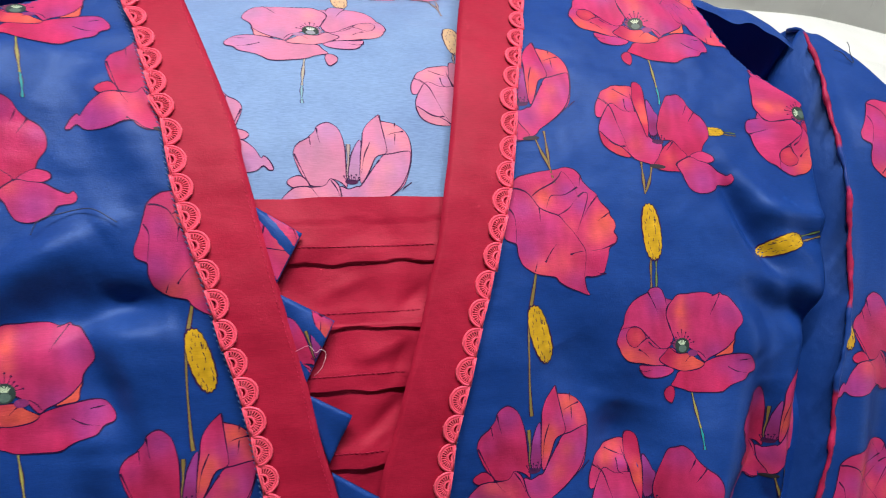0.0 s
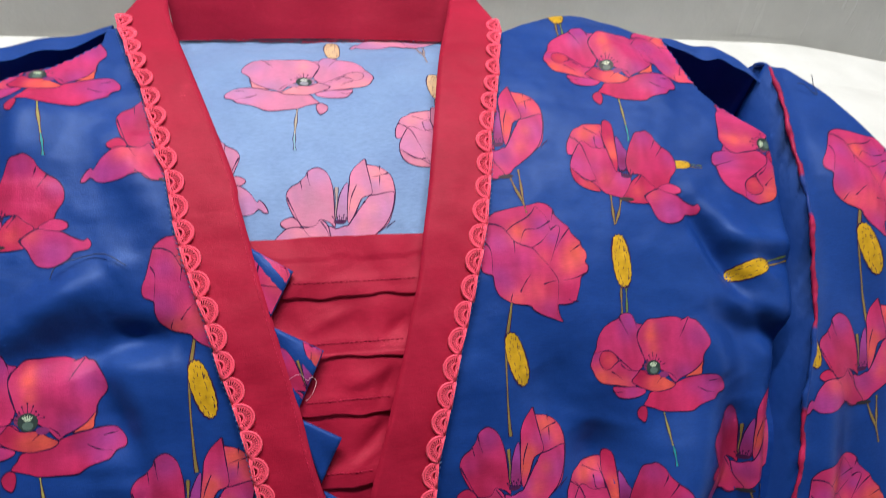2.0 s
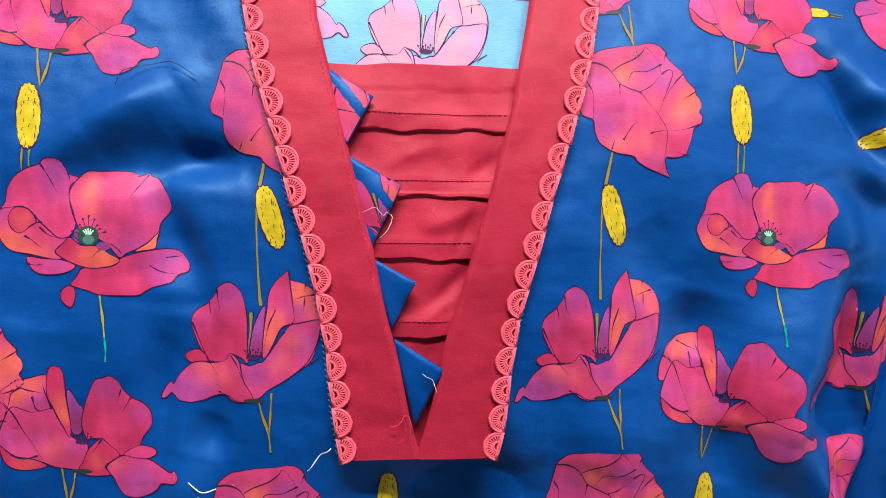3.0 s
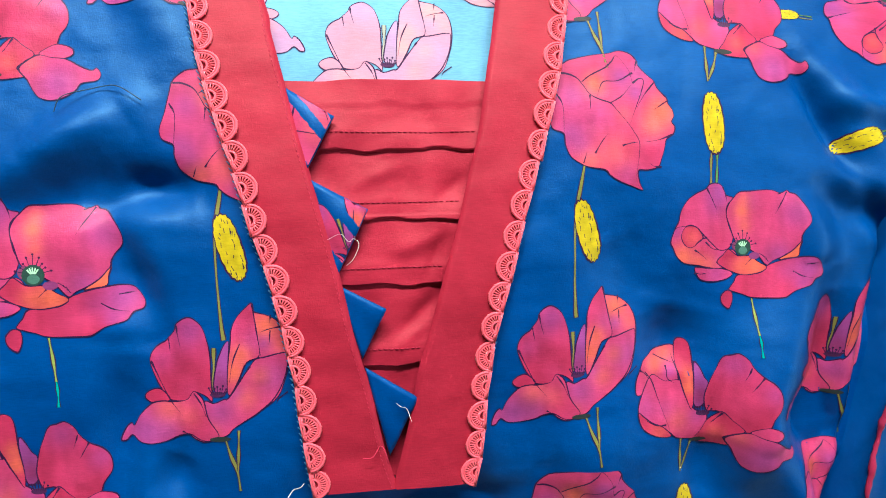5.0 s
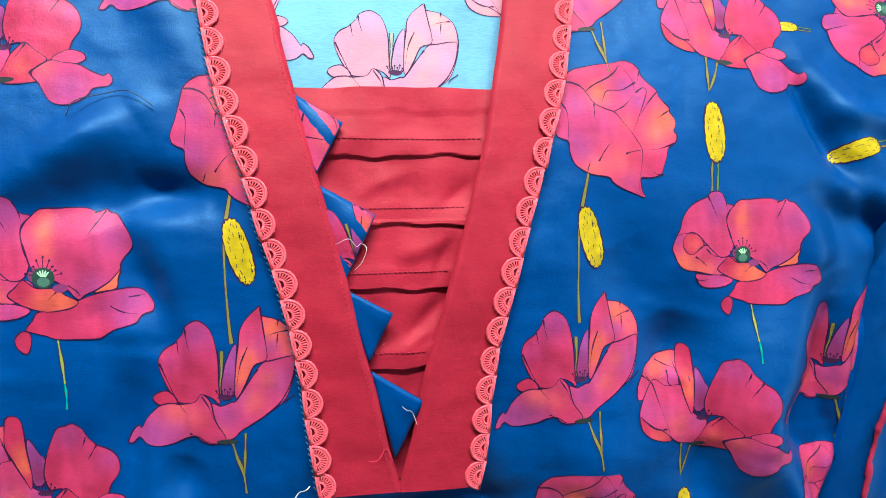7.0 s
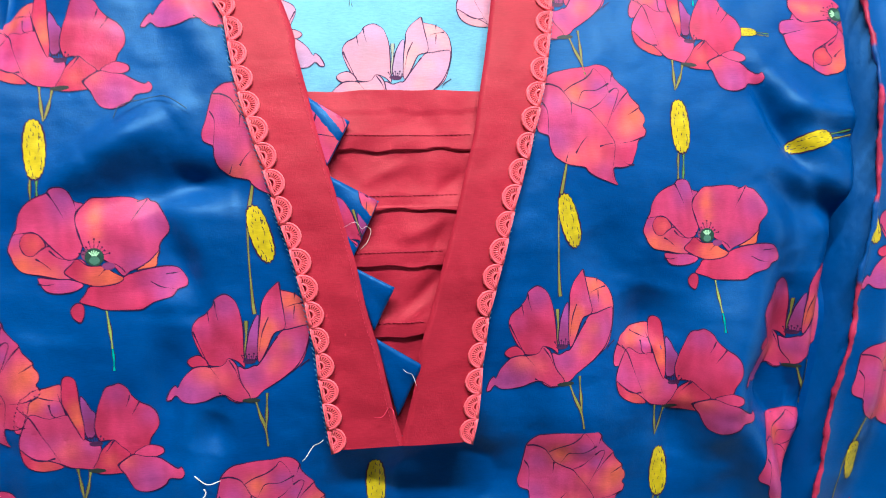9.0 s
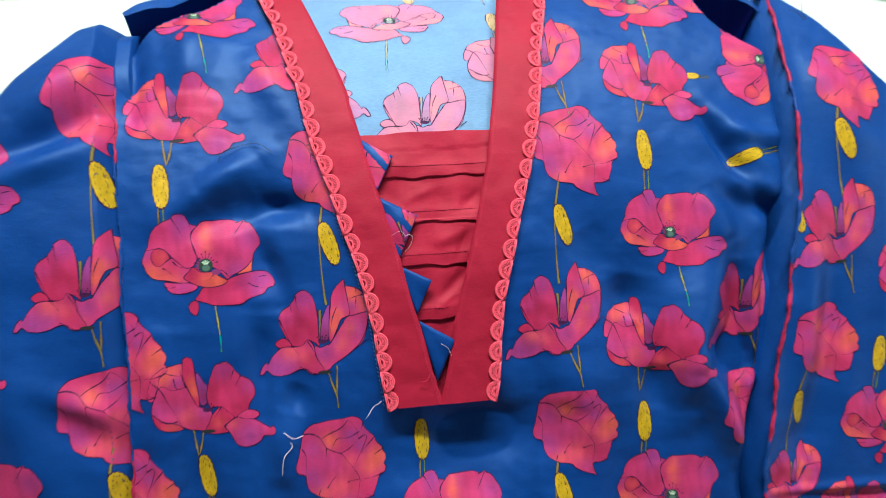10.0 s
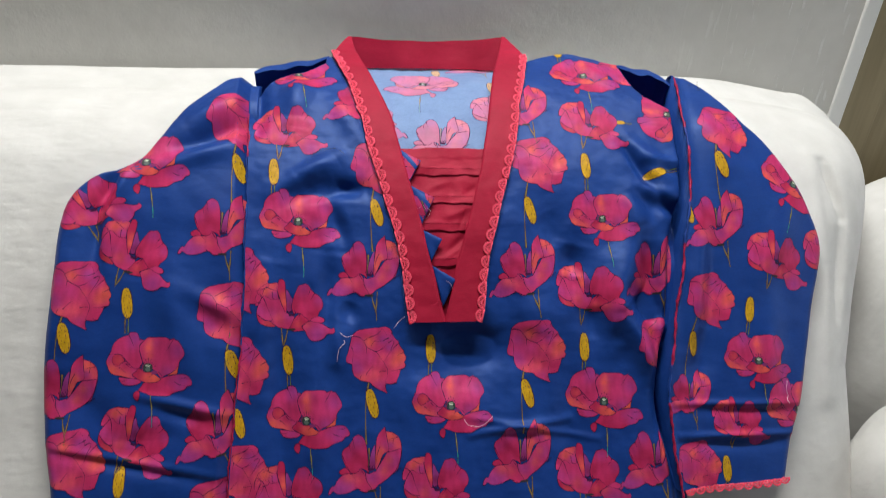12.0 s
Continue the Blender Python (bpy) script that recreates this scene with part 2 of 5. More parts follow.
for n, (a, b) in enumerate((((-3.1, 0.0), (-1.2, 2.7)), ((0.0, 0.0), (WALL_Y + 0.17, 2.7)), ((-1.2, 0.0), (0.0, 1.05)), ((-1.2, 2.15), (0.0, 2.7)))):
    setting("wall_east_%d" % (n + 1), block((1.9, a[0], a[1]), (2.0, b[0], b[1])), LOW_BOUNCE, "unseen wall around the window, painted dark to cut bounce light", "wall")

door = thing("door_1", "brown wooden door beside the white wall corner", "door", (0.598, WALL_Y + 0.02, 0.0), kind="structure")
part("door_leaf", block((0.0, 0.0, 0.01), (0.75, 0.028, 2.05), 0.003), WOOD, door)
part("door_stile", block((0.0, -0.008, 0.01), (0.055, -0.0005, 2.05), 0.002), WOOD, door)

lamp_body = thing("ceiling_lamp", "white tube lamp fixed to the ceiling", "lamp", (0.03, 0.33, 2.7))
part("lamp_housing", block((-0.58, -0.08, -0.05), (0.58, 0.08, -0.001), 0.006), TRIM, lamp_body)


# ---- the sofa under its white cover ----
SOFA_FOLDS = [
    (-0.354, 0.048, -0.339, -0.197, 0.06, 0.004),
    (-0.329, 0.076, -0.321, -0.198, 0.035, -0.004),
    (0.433, 0.082, 0.428, -0.172, 0.014, 0.012),
    (0.452, 0.077, 0.463, 0.009, 0.006, -0.016),
    (0.463, 0.009, 0.451, -0.097, 0.006, -0.01),
    (0.452, 0.050, 0.448, -0.019, 0.007, 0.005),
    (0.446, 0.050, 0.450, -0.118, 0.01, -0.008),
    (0.396, -0.063, 0.391, -0.223, 0.016, 0.006),
]


PITS = [
    (-0.128, 0.158, -0.080, 0.186, 0.028, -0.062),
    (0.258, 0.172, 0.284, 0.140, 0.030, -0.066),
    (0.288, 0.125, 0.276, -0.020, 0.018, -0.034),
    (0.252, -0.120, 0.255, -0.215, 0.014, -0.026),
    (0.290, 0.157, 0.286, 0.105, 0.01, -0.01),
]


def sofa_skin(u, s):
    """The cover's height off the fall: the back's top is lower than the blouse laid over it, and rounds off at its end."""
    h = -0.016 - 0.026 * np.clip((s - 0.07) / 0.15, 0, 1) ** 1.6 + 0.0015 * wave_noise(u, s, 5.0, 2.0) + 0.6 * folds(u, s, SOFA_FOLDS) + folds(u, s, PITS)
    k = np.clip((u - 0.445 - 0.055 * np.clip(s / 0.25, -0.6, 1)) / 0.12, 0, 1.7)
    return h - 0.13 * k**2.2 - 0.02 * np.clip((u - 0.30) / 0.2, 0, 1) ** 2


def sofa_back():
    sofa = thing("sofa", "white cotton covered sofa back standing against the wall", "sofa", (0, 0.2, 0))
    nu, ns = 560, 300
    u = np.linspace(-1.3, 0.66, nu)
    s = np.linspace(FALL_S[0] + 0.002, FALL_S[-1] - 0.001, ns)
    uu, ss = np.meshgrid(u, s)
    top = place(uu, ss, sofa_skin(uu, ss)).reshape(-1, 3)
    top[:, 1] = np.minimum(top[:, 1], WALL_Y - 0.004)
    verts, faces = [top], grid_faces(ns, nu)
    # closed behind and below
    rim = np.concatenate([np.arange(nu), np.arange(1, ns) * nu + nu - 1, (ns - 1) * nu + np.arange(nu - 2, -1, -1), np.arange(ns - 2, 0, -1) * nu])
    low = top[rim].copy()
    low[:, 1] = np.maximum(low[:, 1], 0.30)
    low[:, 2] = 0.30
    n0, m = len(top), len(rim)
    verts.append(low)
    faces += [(rim[i], n0 + i, n0 + (i + 1) % m, rim[(i + 1) % m]) for i in range(m)]
    v = np.vstack(verts)
    v[:, 1] -= 0.2
    mesh_object("back_cover", v, faces, WHITE_CLOTH, sofa)
    part("base", block((-1.3, -0.55, 0.08), (0.64, 0.245, 0.42), 0.03, 3), WHITE_CLOTH, sofa)
    for x in (-1.2, 0.55):
        for y in (-0.5, 0.2):
            part("leg", block((x - 0.025, y - 0.025, 0.0), (x + 0.025, y + 0.025, 0.085), 0.004), WOOD, sofa)
    return sofa


sofa = sofa_back()


def draped_block(name, centre, size, seed, lumps):
    """A padded block under a loose white cover."""
    bm = bmesh.new()
    bmesh.ops.create_cube(bm, size=1.0)
    bmesh.ops.subdivide_edges(bm, edges=bm.edges[:], cuts=40, use_grid_fill=True)
    for v in bm.verts:
        p = v.co * 2
        m = (abs(p.x) ** 5 + abs(p.y) ** 5 + abs(p.z) ** 5) ** (1 / 5)
        q = p / m * max(abs(p.x), abs(p.y), abs(p.z)) if m else p
        w = Vector((q.x * size[0] / 2, q.y * size[1] / 2, q.z * size[2] / 2))
        d = lumps * (vnoise(w.x * 9 + seed, w.y * 9, w.z * 5) + 0.5 * vnoise(w.x * 22, w.y * 22 + seed, w.z * 9))
        v.co = w + p.normalized() * d + Vector(centre) - sofa.location
    for f in bm.faces:
        f.smooth = True
    return part(name, bm, WHITE_CLOTH, sofa, "%s under a loose white cotton cover" % name.replace("_", " "))


draped_block("armrest", (0.955, 0.295, 0.44), (0.86, 0.30, 0.87), 3.0, 0.008)
draped_block("seat_cushion", (0.82, -0.05, 0.565), (0.72, 0.42, 0.36), 7.0, 0.014)


# ---- the blouse ----
blouse = thing("blouse", "blue poppy-print cotton blouse with crimson neck band laid over the sofa", "blouse", (0, 0, 0.0))

SEAM_LEFT = edge([(-0.143, 0.170), (-0.140, 0.110), (-0.137, 0.049), (-0.137, -0.031), (-0.139, -0.106), (-0.146, -0.185), (-0.150, -0.243), (-0.153, -0.280)])
SEAM_RIGHT = edge([(0.292, 0.163), (0.285, 0.094), (0.284, 0.050), (0.276, 0.004), (0.269, -0.034), (0.259, -0.088), (0.252, -0.135), (0.248, -0.177), (0.252, -0.218), (0.256, -0.260), (0.257, -0.299)])
BAND_L_OUT = edge([(-0.064, 0.202), (-0.054, 0.172), (-0.045, 0.147), (-0.035, 0.109)] + [(-0.033, 0.106), (-0.026, 0.069), (-0.016, 0.037), (-0.011, 0.016), (-0.005, -0.002), (-0.001, -0.019), (0.003, -0.040), (0.005, -0.056), (0.007, -0.075), (0.009, -0.090)])
BAND_R_OUT = edge([(0.143, 0.199), (0.132, 0.151), (0.123, 0.118)] + [(0.122, 0.108), (0.117, 0.082), (0.111, 0.058), (0.107, 0.044), (0.101, 0.026), (0.097, 0.012), (0.092, -0.008), (0.087, -0.025), (0.083, -0.046), (0.081, -0.063), (0.079, -0.083), (0.077, -0.092)])
BAND_L_IN = edge([(-0.047, 0.245)] + [(-0.033, 0.192)] + [(-0.004, 0.107), (0.000, 0.088), (0.009, 0.051), (0.014, 0.031), (0.018, 0.016), (0.023, -0.004), (0.028, -0.029), (0.034, -0.052), (0.039, -0.077), (0.0445, -0.096)])
BAND_R_IN = edge([(0.125, 0.252), (0.112, 0.205), (0.103, 0.170), (0.096, 0.133)] + [(0.089, 0.094), (0.084, 0.070), (0.080, 0.049), (0.075, 0.031), (0.071, 0.015), (0.065, -0.005), (0.059, -0.026), (0.053, -0.046), (0.050, -0.063), (0.0415, -0.096)])
BAND_BOTTOM = -0.0945
SHOULDER_L = rise([(-0.143, 0.172), (-0.131, 0.183), (-0.115, 0.191), (-0.092, 0.198), (-0.072, 0.206), (-0.062, 0.209)])
SHOULDER_R = rise([(0.142, 0.204), (0.161, 0.215), (0.182, 0.222), (0.201, 0.222), (0.226, 0.205), (0.255, 0.195), (0.283, 0.184), (0.293, 0.163)])
SLEEVE_L = edge([(-0.148, 0.178), (-0.168, 0.153), (-0.187, 0.131), (-0.205, 0.111), (-0.222, 0.082), (-0.242, 0.053), (-0.273, 0.042), (-0.293, 0.023), (-0.301, -0.003), (-0.304, -0.043), (-0.307, -0.083), (-0.309, -0.122), (-0.309, -0.152), (-0.306, -0.195), (-0.301, -0.229), (-0.297, -0.276)])
SLEEVE_R = edge([(0.303, 0.176), (0.319, 0.158), (0.336, 0.139), (0.357, 0.106), (0.375, 0.083), (0.397, 0.043), (0.412, 0.006), (0.420, -0.026), (0.414, -0.057), (0.406, -0.085), (0.397, -0.128), (0.388, -0.172), (0.376, -0.206), (0.369, -0.230), (0.365, -0.248)])

FRONT_FOLDS = [
    (-0.053, 0.058, -0.110, 0.027, 0.011, 0.0045),
    (-0.059, 0.039, -0.104, 0.015, 0.010, -0.0040),
    (-0.065, 0.020, -0.047, -0.026, 0.008, -0.005),
    (-0.032, 0.032, -0.074, 0.024, 0.008, -0.00405),
    (-0.074, -0.005, -0.061, -0.087, 0.014, -0.00405),
    (-0.059, -0.026, -0.053, -0.128, 0.009, 0.0054),
    (-0.119, -0.041, -0.122, -0.156, 0.01, 0.00405),
    (-0.108, -0.087, -0.103, -0.244, 0.012, -0.00405),
    (-0.073, -0.128, -0.071, -0.246, 0.012, 0.00405),
    (0.028, -0.116, 0.106, -0.122, 0.024, -0.015),
    (0.007, -0.135, 0.090, -0.157, 0.015, -0.00405),
    (0.063, -0.196, 0.157, -0.185, 0.004, 0.00297),
    (0.048, -0.178, 0.183, -0.204, 0.003, 0.00162),
    (0.222, 0.080, 0.250, 0.029, 0.005, -0.0034),
    (0.250, 0.029, 0.273, -0.007, 0.005, -0.0022),
    (0.229, 0.084, 0.268, 0.032, 0.008, 0.0026),
    (0.228, 0.032, 0.272, 0.023, 0.007, 0.0030),
    (0.243, 0.015, 0.273, 0.008, 0.006, -0.0027),
    (0.225, -0.007, 0.204, -0.092, 0.016, 0.0054),
    (0.240, -0.018, 0.241, -0.114, 0.012, -0.0081),
    (0.212, -0.084, 0.244, -0.156, 0.012, 0.00675),
    (0.244, -0.114, 0.248, -0.198, 0.009, -0.00945),
    (0.164, -0.133, 0.155, -0.245, 0.018, -0.00405),
    (0.129, -0.070, 0.133, -0.112, 0.018, 0.00405),
    (0.188, 0.208, 0.226, 0.157, 0.012, 0.00405),
    (-0.133, 0.149, -0.131, 0.090, 0.008, -0.00675),
    (-0.095, 0.150, -0.097, 0.104, 0.014, 0.0054),
    (-0.055, 0.126, -0.032, 0.072, 0.012, 0.00405),
    (0.273, 0.004, 0.264, -0.093, 0.009, -0.01215),
]


ARM_FOLDS = [
    (-0.076, 0.130, -0.111, 0.145, 0.016, 0.003),
    (0.290, 0.123, 0.286, 0.060, 0.006, -0.008),
    (0.286, 0.060, 0.280, 0.009, 0.006, -0.007),
    (0.275, 0.010, 0.267, -0.046, 0.007, -0.009),
    (0.227, 0.072, 0.244, 0.035, 0.004, -0.003),
    (0.239, 0.075, 0.262, 0.040, 0.009, 0.002),
    (0.243, 0.062, 0.282, 0.057, 0.005, 0.003),
    (0.244, 0.053, 0.279, 0.045, 0.005, -0.003),
]
CHEST_FOLDS = [
    (-0.098, 0.029, -0.059, 0.054, 0.008, -0.0035),
    (-0.090, 0.038, -0.056, 0.060, 0.009, 0.004),
    (-0.062, 0.034, -0.029, 0.027, 0.008, -0.004),
    (-0.073, -0.026, -0.072, -0.089, 0.009, 0.004),
    (-0.055, -0.032, -0.062, -0.090, 0.01, -0.005),
    (-0.041, -0.075, -0.049, -0.093, 0.009, -0.004),
    (0.229, 0.033, 0.251, -0.005, 0.009, -0.003),
    (0.220, 0.026, 0.231, -0.009, 0.012, 0.004),
    (0.168, -0.024, 0.162, -0.054, 0.013, -0.006),
    (0.202, -0.041, 0.199, -0.116, 0.014, 0.005),
    (0.183, -0.082, 0.182, -0.114, 0.012, -0.004),
    (0.221, -0.073, 0.248, -0.092, 0.01, -0.007),
    (0.086, -0.059, 0.107, -0.091, 0.014, -0.003),
    (0.136, 0.006, 0.152, -0.028, 0.016, -0.004),
]


RIM_R = rise([(0.243, 0.190), (0.247, 0.166), (0.254, 0.146), (0.268, 0.130), (0.284, 0.117), (0.300, 0.112)])
RIM_L = rise([(-0.150, 0.124), (-0.134, 0.138), (-0.117, 0.158), (-0.090, 0.174), (-0.070, 0.190), (-0.060, 0.204)])


def armhole_hollow(u, s):
    """The open hollow behind each shoulder, where the cloth drops out of sight."""
    right = np.clip((u - 0.243) / 0.005, 0, 1) * np.clip((s - RIM_R(u)) / 0.009, 0, 1)
    left = np.clip((-0.070 - u) / 0.005, 0, 1) * np.clip((s - RIM_L(u)) / 0.009, 0, 1)
    return -0.045 * (right + left)


def front_height(u, s):
    h = 0.004 + 0.0012 * wave_noise(u, s, 9.0, 0.4) + 0.0006 * wave_noise(u, s, 26.0, 1.7) + 0.00022 * wave_noise(u, s, 60.0, 0.6) + (1.35 + 0.45 * np.clip(-s / 0.05, 0, 1) * np.clip((u - 0.14) / 0.05, 0, 1)) * (folds(u, s, FRONT_FOLDS) + folds(u, s, CHEST_FOLDS)) + folds(u, s, ARM_FOLDS) + armhole_hollow(u, s)
    near = np.clip(1 - (SEAM_RIGHT(s) - u) / 0.008, 0, 1)
    deep = np.clip((s + 0.04) / 0.05, 0, 1) + np.clip((-0.10 - s) / 0.03, 0, 1) * np.clip((s + 0.25) / 0.05, 0, 1)
    return np.maximum(h - (0.008 + 0.022 * deep) * near**2, sofa_skin(u, s) + 0.006)


SLEEVE_L_FOLDS = [
    (-0.237, 0.050, -0.253, 0.011, 0.009, 0.007),
    (-0.253, 0.011, -0.257, -0.039, 0.009, 0.006),
    (-0.249, 0.046, -0.264, 0.006, 0.007, -0.0081),
    (-0.263, 0.006, -0.264, -0.039, 0.007, -0.00675),
    (-0.208, 0.057, -0.137, 0.100, 0.01, -0.0081),
    (-0.222, 0.048, -0.148, 0.071, 0.01, 0.00675),
    (-0.196, 0.090, -0.142, 0.125, 0.014, 0.00675),
    (-0.224, -0.153, -0.149, -0.172, 0.004, 0.0027),
    (-0.219, -0.164, -0.152, -0.182, 0.006, -0.0027),
    (-0.303, -0.193, -0.151, -0.225, 0.003, 0.002025),
    (-0.302, -0.199, -0.154, -0.231, 0.005, -0.002025),
    (-0.182, -0.065, -0.141, -0.086, 0.008, 0.00405),
    (-0.187, -0.078, -0.143, -0.106, 0.01, -0.002),
    (-0.285, -0.014, -0.291, -0.122, 0.014, 0.0054),
    (-0.202, -0.045, -0.186, -0.125, 0.016, 0.0054),
    (-0.290, -0.151, -0.247, -0.181, 0.016, -0.004),
    (-0.251, -0.200, -0.185, -0.188, 0.014, -0.003),
]
SLEEVE_R_FOLDS = [
    (0.257, -0.174, 0.377, -0.176, 0.003, 0.002025),
    (0.260, -0.181, 0.373, -0.184, 0.005, -0.00135),
    (0.259, -0.204, 0.369, -0.204, 0.003, 0.0027),
    (0.258, -0.212, 0.369, -0.212, 0.006, -0.002025),
    (0.304, 0.116, 0.331, 0.032, 0.018, 0.0054),
    (0.289, -0.007, 0.276, -0.125, 0.012, 0.0054),
    (0.286, -0.104, 0.278, -0.162, 0.014, -0.005),
    (0.302, -0.018, 0.290, -0.136, 0.012, -0.00405),
    (0.387, 0.020, 0.338, -0.073, 0.016, 0.00405),
    (0.354, -0.084, 0.344, -0.169, 0.014, 0.00405),
]


def rolled(u, rim, h, width=0.012):
    """Lets a height sink to the sofa at an outer edge, as folded cloth does."""
    d = np.clip(np.abs(u - rim) / width, 0, 1)
    return -0.013 + (h + 0.013) * np.sqrt(1 - (1 - d) ** 2)


def sleeve_l_height(u, s):
    h = 0.010 + 0.0016 * wave_noise(u, s, 8.0, 5.0) + 0.0005 * wave_noise(u, s, 25.0, 3.7) + 1.15 * folds(u, s, SLEEVE_L_FOLDS)
    h = -0.013 + (h + 0.013) * np.sqrt(np.clip((0.174 - s) / 0.025, 0, 1))
    return rolled(u, SLEEVE_L(s), h) - 0.011 * np.clip(1 - (SEAM_LEFT(s) - u) / 0.010, 0, 1)


def sleeve_r_height(u, s):
    h = 0.009 + 0.0014 * wave_noise(u, s, 8.0, 7.0) + 0.0005 * wave_noise(u, s, 25.0, 6.0) + 1.4 * folds(u, s, SLEEVE_R_FOLDS)
    h = -0.013 + (h + 0.013) * np.sqrt(np.clip((0.176 - s) / 0.014, 0, 1))
    return rolled(u, SLEEVE_R(s), h) - sofa_slope(u) + 0.003 * np.clip(1 - (u - SEAM_RIGHT(s)) / 0.012, 0, 1) ** 2


def sofa_slope(u):
    return 0.02 * np.clip((u - 0.30) / 0.2, 0, 1) ** 2


S_LOW = -0.335
CUFF_R = rise([(0.251, -0.256), (0.258, -0.253), (0.289, -0.249), (0.322, -0.248), (0.361, -0.245), (0.367, -0.245)])


def front_panel():
    pieces = []
    low = np.arange(S_LOW, BAND_BOTTOM, 0.0016)
    low = np.append(low, BAND_BOTTOM)
    cols = ((SEAM_LEFT, lambda s: BAND_L_OUT(s) + 0.005, 110, SHOULDER_L), (lambda s: BAND_L_OUT(s) + 0.005, lambda s: BAND_R_OUT(s) - 0.005, 46, None),
            (lambda s: BAND_R_OUT(s) - 0.005, lambda s: SEAM_RIGHT(s) + 0.012, 120, SHOULDER_R))
    for left, right, n, shoulder in cols:
        f = np.linspace(0, 1, n)[None, :]
        ss = np.repeat(low[:, None], n, 1)
        if shoulder:
            g = np.linspace(0, 1, 190)[1:, None]
            top = np.full((1, n), 0.2)
            for _ in range(6):
                top = shoulder(left(top) + f * (right(top) - left(top)))
            ss = np.vstack([ss, BAND_BOTTOM + g * (top - BAND_BOTTOM)])
        uu = left(ss) + f * (right(ss) - left(ss))
        hh = front_height(uu, ss)
        if shoulder:
            over = np.clip(1 - (top - ss) / 0.006, 0, 1)
            hh = hh - 0.004 * over**2
        pieces.append((place(uu, ss, hh).reshape(-1, 3), grid_faces(*ss.shape)))
    return mesh_object("front_panel", *joined(pieces), BLUE, blouse, "blue satin cotton printed with pink poppies")


def sleeve(name, outer, seam, height, bottom, s_top, flip=False):
    n, rows = 120, 220
    g, f = np.linspace(0, 1, rows)[:, None], np.linspace(0, 1, n)[None, :]
    base = np.full((1, n), S_LOW)
    if bottom:
        for _ in range(6):
            base = bottom(seam(base) + f * (outer(base) - seam(base)))
    ss = base + g * (s_top - base)
    uu = seam(ss) + f * (outer(ss) - seam(ss))
    hh = height(uu, ss)
    hh[:, 0] = -0.0135            # the seam side turns down to the sofa
    if flip:
        uu[:, 0] += 0.008         # and down into the hollow beside it
        hh[:, 0] = -0.075
    faces = grid_faces(rows, n)
    if not flip:
        faces = [q[::-1] for q in faces]
    return mesh_object(name, place(uu, ss, hh).reshape(-1, 3), faces, BLUE, blouse, "long blue poppy-print sleeve, lying flat and creased")


front = front_panel()
left_sleeve = sleeve("sleeve", SLEEVE_L, lambda s: SEAM_LEFT(s) + 0.008, sleeve_l_height, None, 0.171)
right_sleeve = sleeve("sleeve", SLEEVE_R, SEAM_RIGHT, sleeve_r_height, CUFF_R, 0.174, True)


# the back's shoulder edge, hanging over the hollow of each armhole
def shoulder_ledge(shoulder, u0, u1, reach):
    n, rows = 40, 14
    f, g = np.linspace(0, 1, n)[None, :], np.linspace(0, 1, rows)[:, None]
    uu = u0 + f * (u1 - u0) + 0 * g
    hang = reach * np.sin(np.pi * f) ** 0.4 * (1 + 0.12 * np.sin(19 * f))
    out = np.clip((g - 0.4) / 0.6, 0, 1)
    ss = shoulder(uu) + 0.002 - out * (hang + 0.002)
    hh = 0.0015 + 0.0008 * np.sin(14 * f) - 0.052 * np.clip(1 - g / 0.42, 0, 1)
    return mesh_object("shoulder_edge", place(uu, ss, hh).reshape(-1, 3), [q[::-1] for q in grid_faces(rows, n)], BLUE, blouse, "blue shoulder edge hanging over the open armhole")


shoulder_ledge(SHOULDER_R, 0.244, 0.297, 0.012)
shoulder_ledge(SHOULDER_L, -0.142, -0.068, 0.011)


# the inside of the back, seen through the neck
def back_height(u, s):
    k = np.clip((s - 0.06) / 0.17, 0, 1.1)
    return -0.003 - 0.021 * k**1.7 + 0.0012 * wave_noise(u, s, 12.0, 8.0) + 0.001 * wave_noise(u, s, 30.0, 2.0)


ss, ff = np.meshgrid(np.linspace(0.05, 0.262, 110), np.linspace(0, 1, 90), indexing="ij")
uu = BAND_L_OUT(ss) + 0.012 + ff * (BAND_R_OUT(ss) - BAND_L_OUT(ss) - 0.024)
back = mesh_object("back_panel", place(uu, ss, back_height(uu, ss)).reshape(-1, 3), grid_faces(110, 90), PALE_BLUE, blouse, "pale blue wrong side of the printed cloth")


# the crimson neck band: two strips and the standing collar at the back
def band_height(u, s):
    return 0.0082 + 0.0010 * wave_noise(u, s, 11.0, 4.0) + 0.0004 * wave_noise(u, s, 40.0, 1.0)


def neck_strip(a, b, s_top, flip):
    rows, n = 170, 22
    ss, ff = np.meshgrid(np.linspace(BAND_BOTTOM, s_top, rows), np.linspace(0, 1, n), indexing="ij")
    uu = a(ss) + ff * (b(ss) - a(ss))
    side = np.minimum(ff, 1 - ff)
    hh = band_height(uu, ss) + (0.0005 if flip else 0.0) - 0.0020 * np.clip(1 - side / 0.04, 0, 1) ** 2
    faces = grid_faces(rows, n)
    return mesh_object("neck_band_strip", place(uu, ss, hh).reshape(-1, 3), faces, RED, blouse, "crimson cotton neck band, topstitched")


neck_strip(BAND_L_OUT, BAND_L_IN, 0.2085, False)
neck_strip(BAND_R_IN, BAND_R_OUT, 0.2065, True)


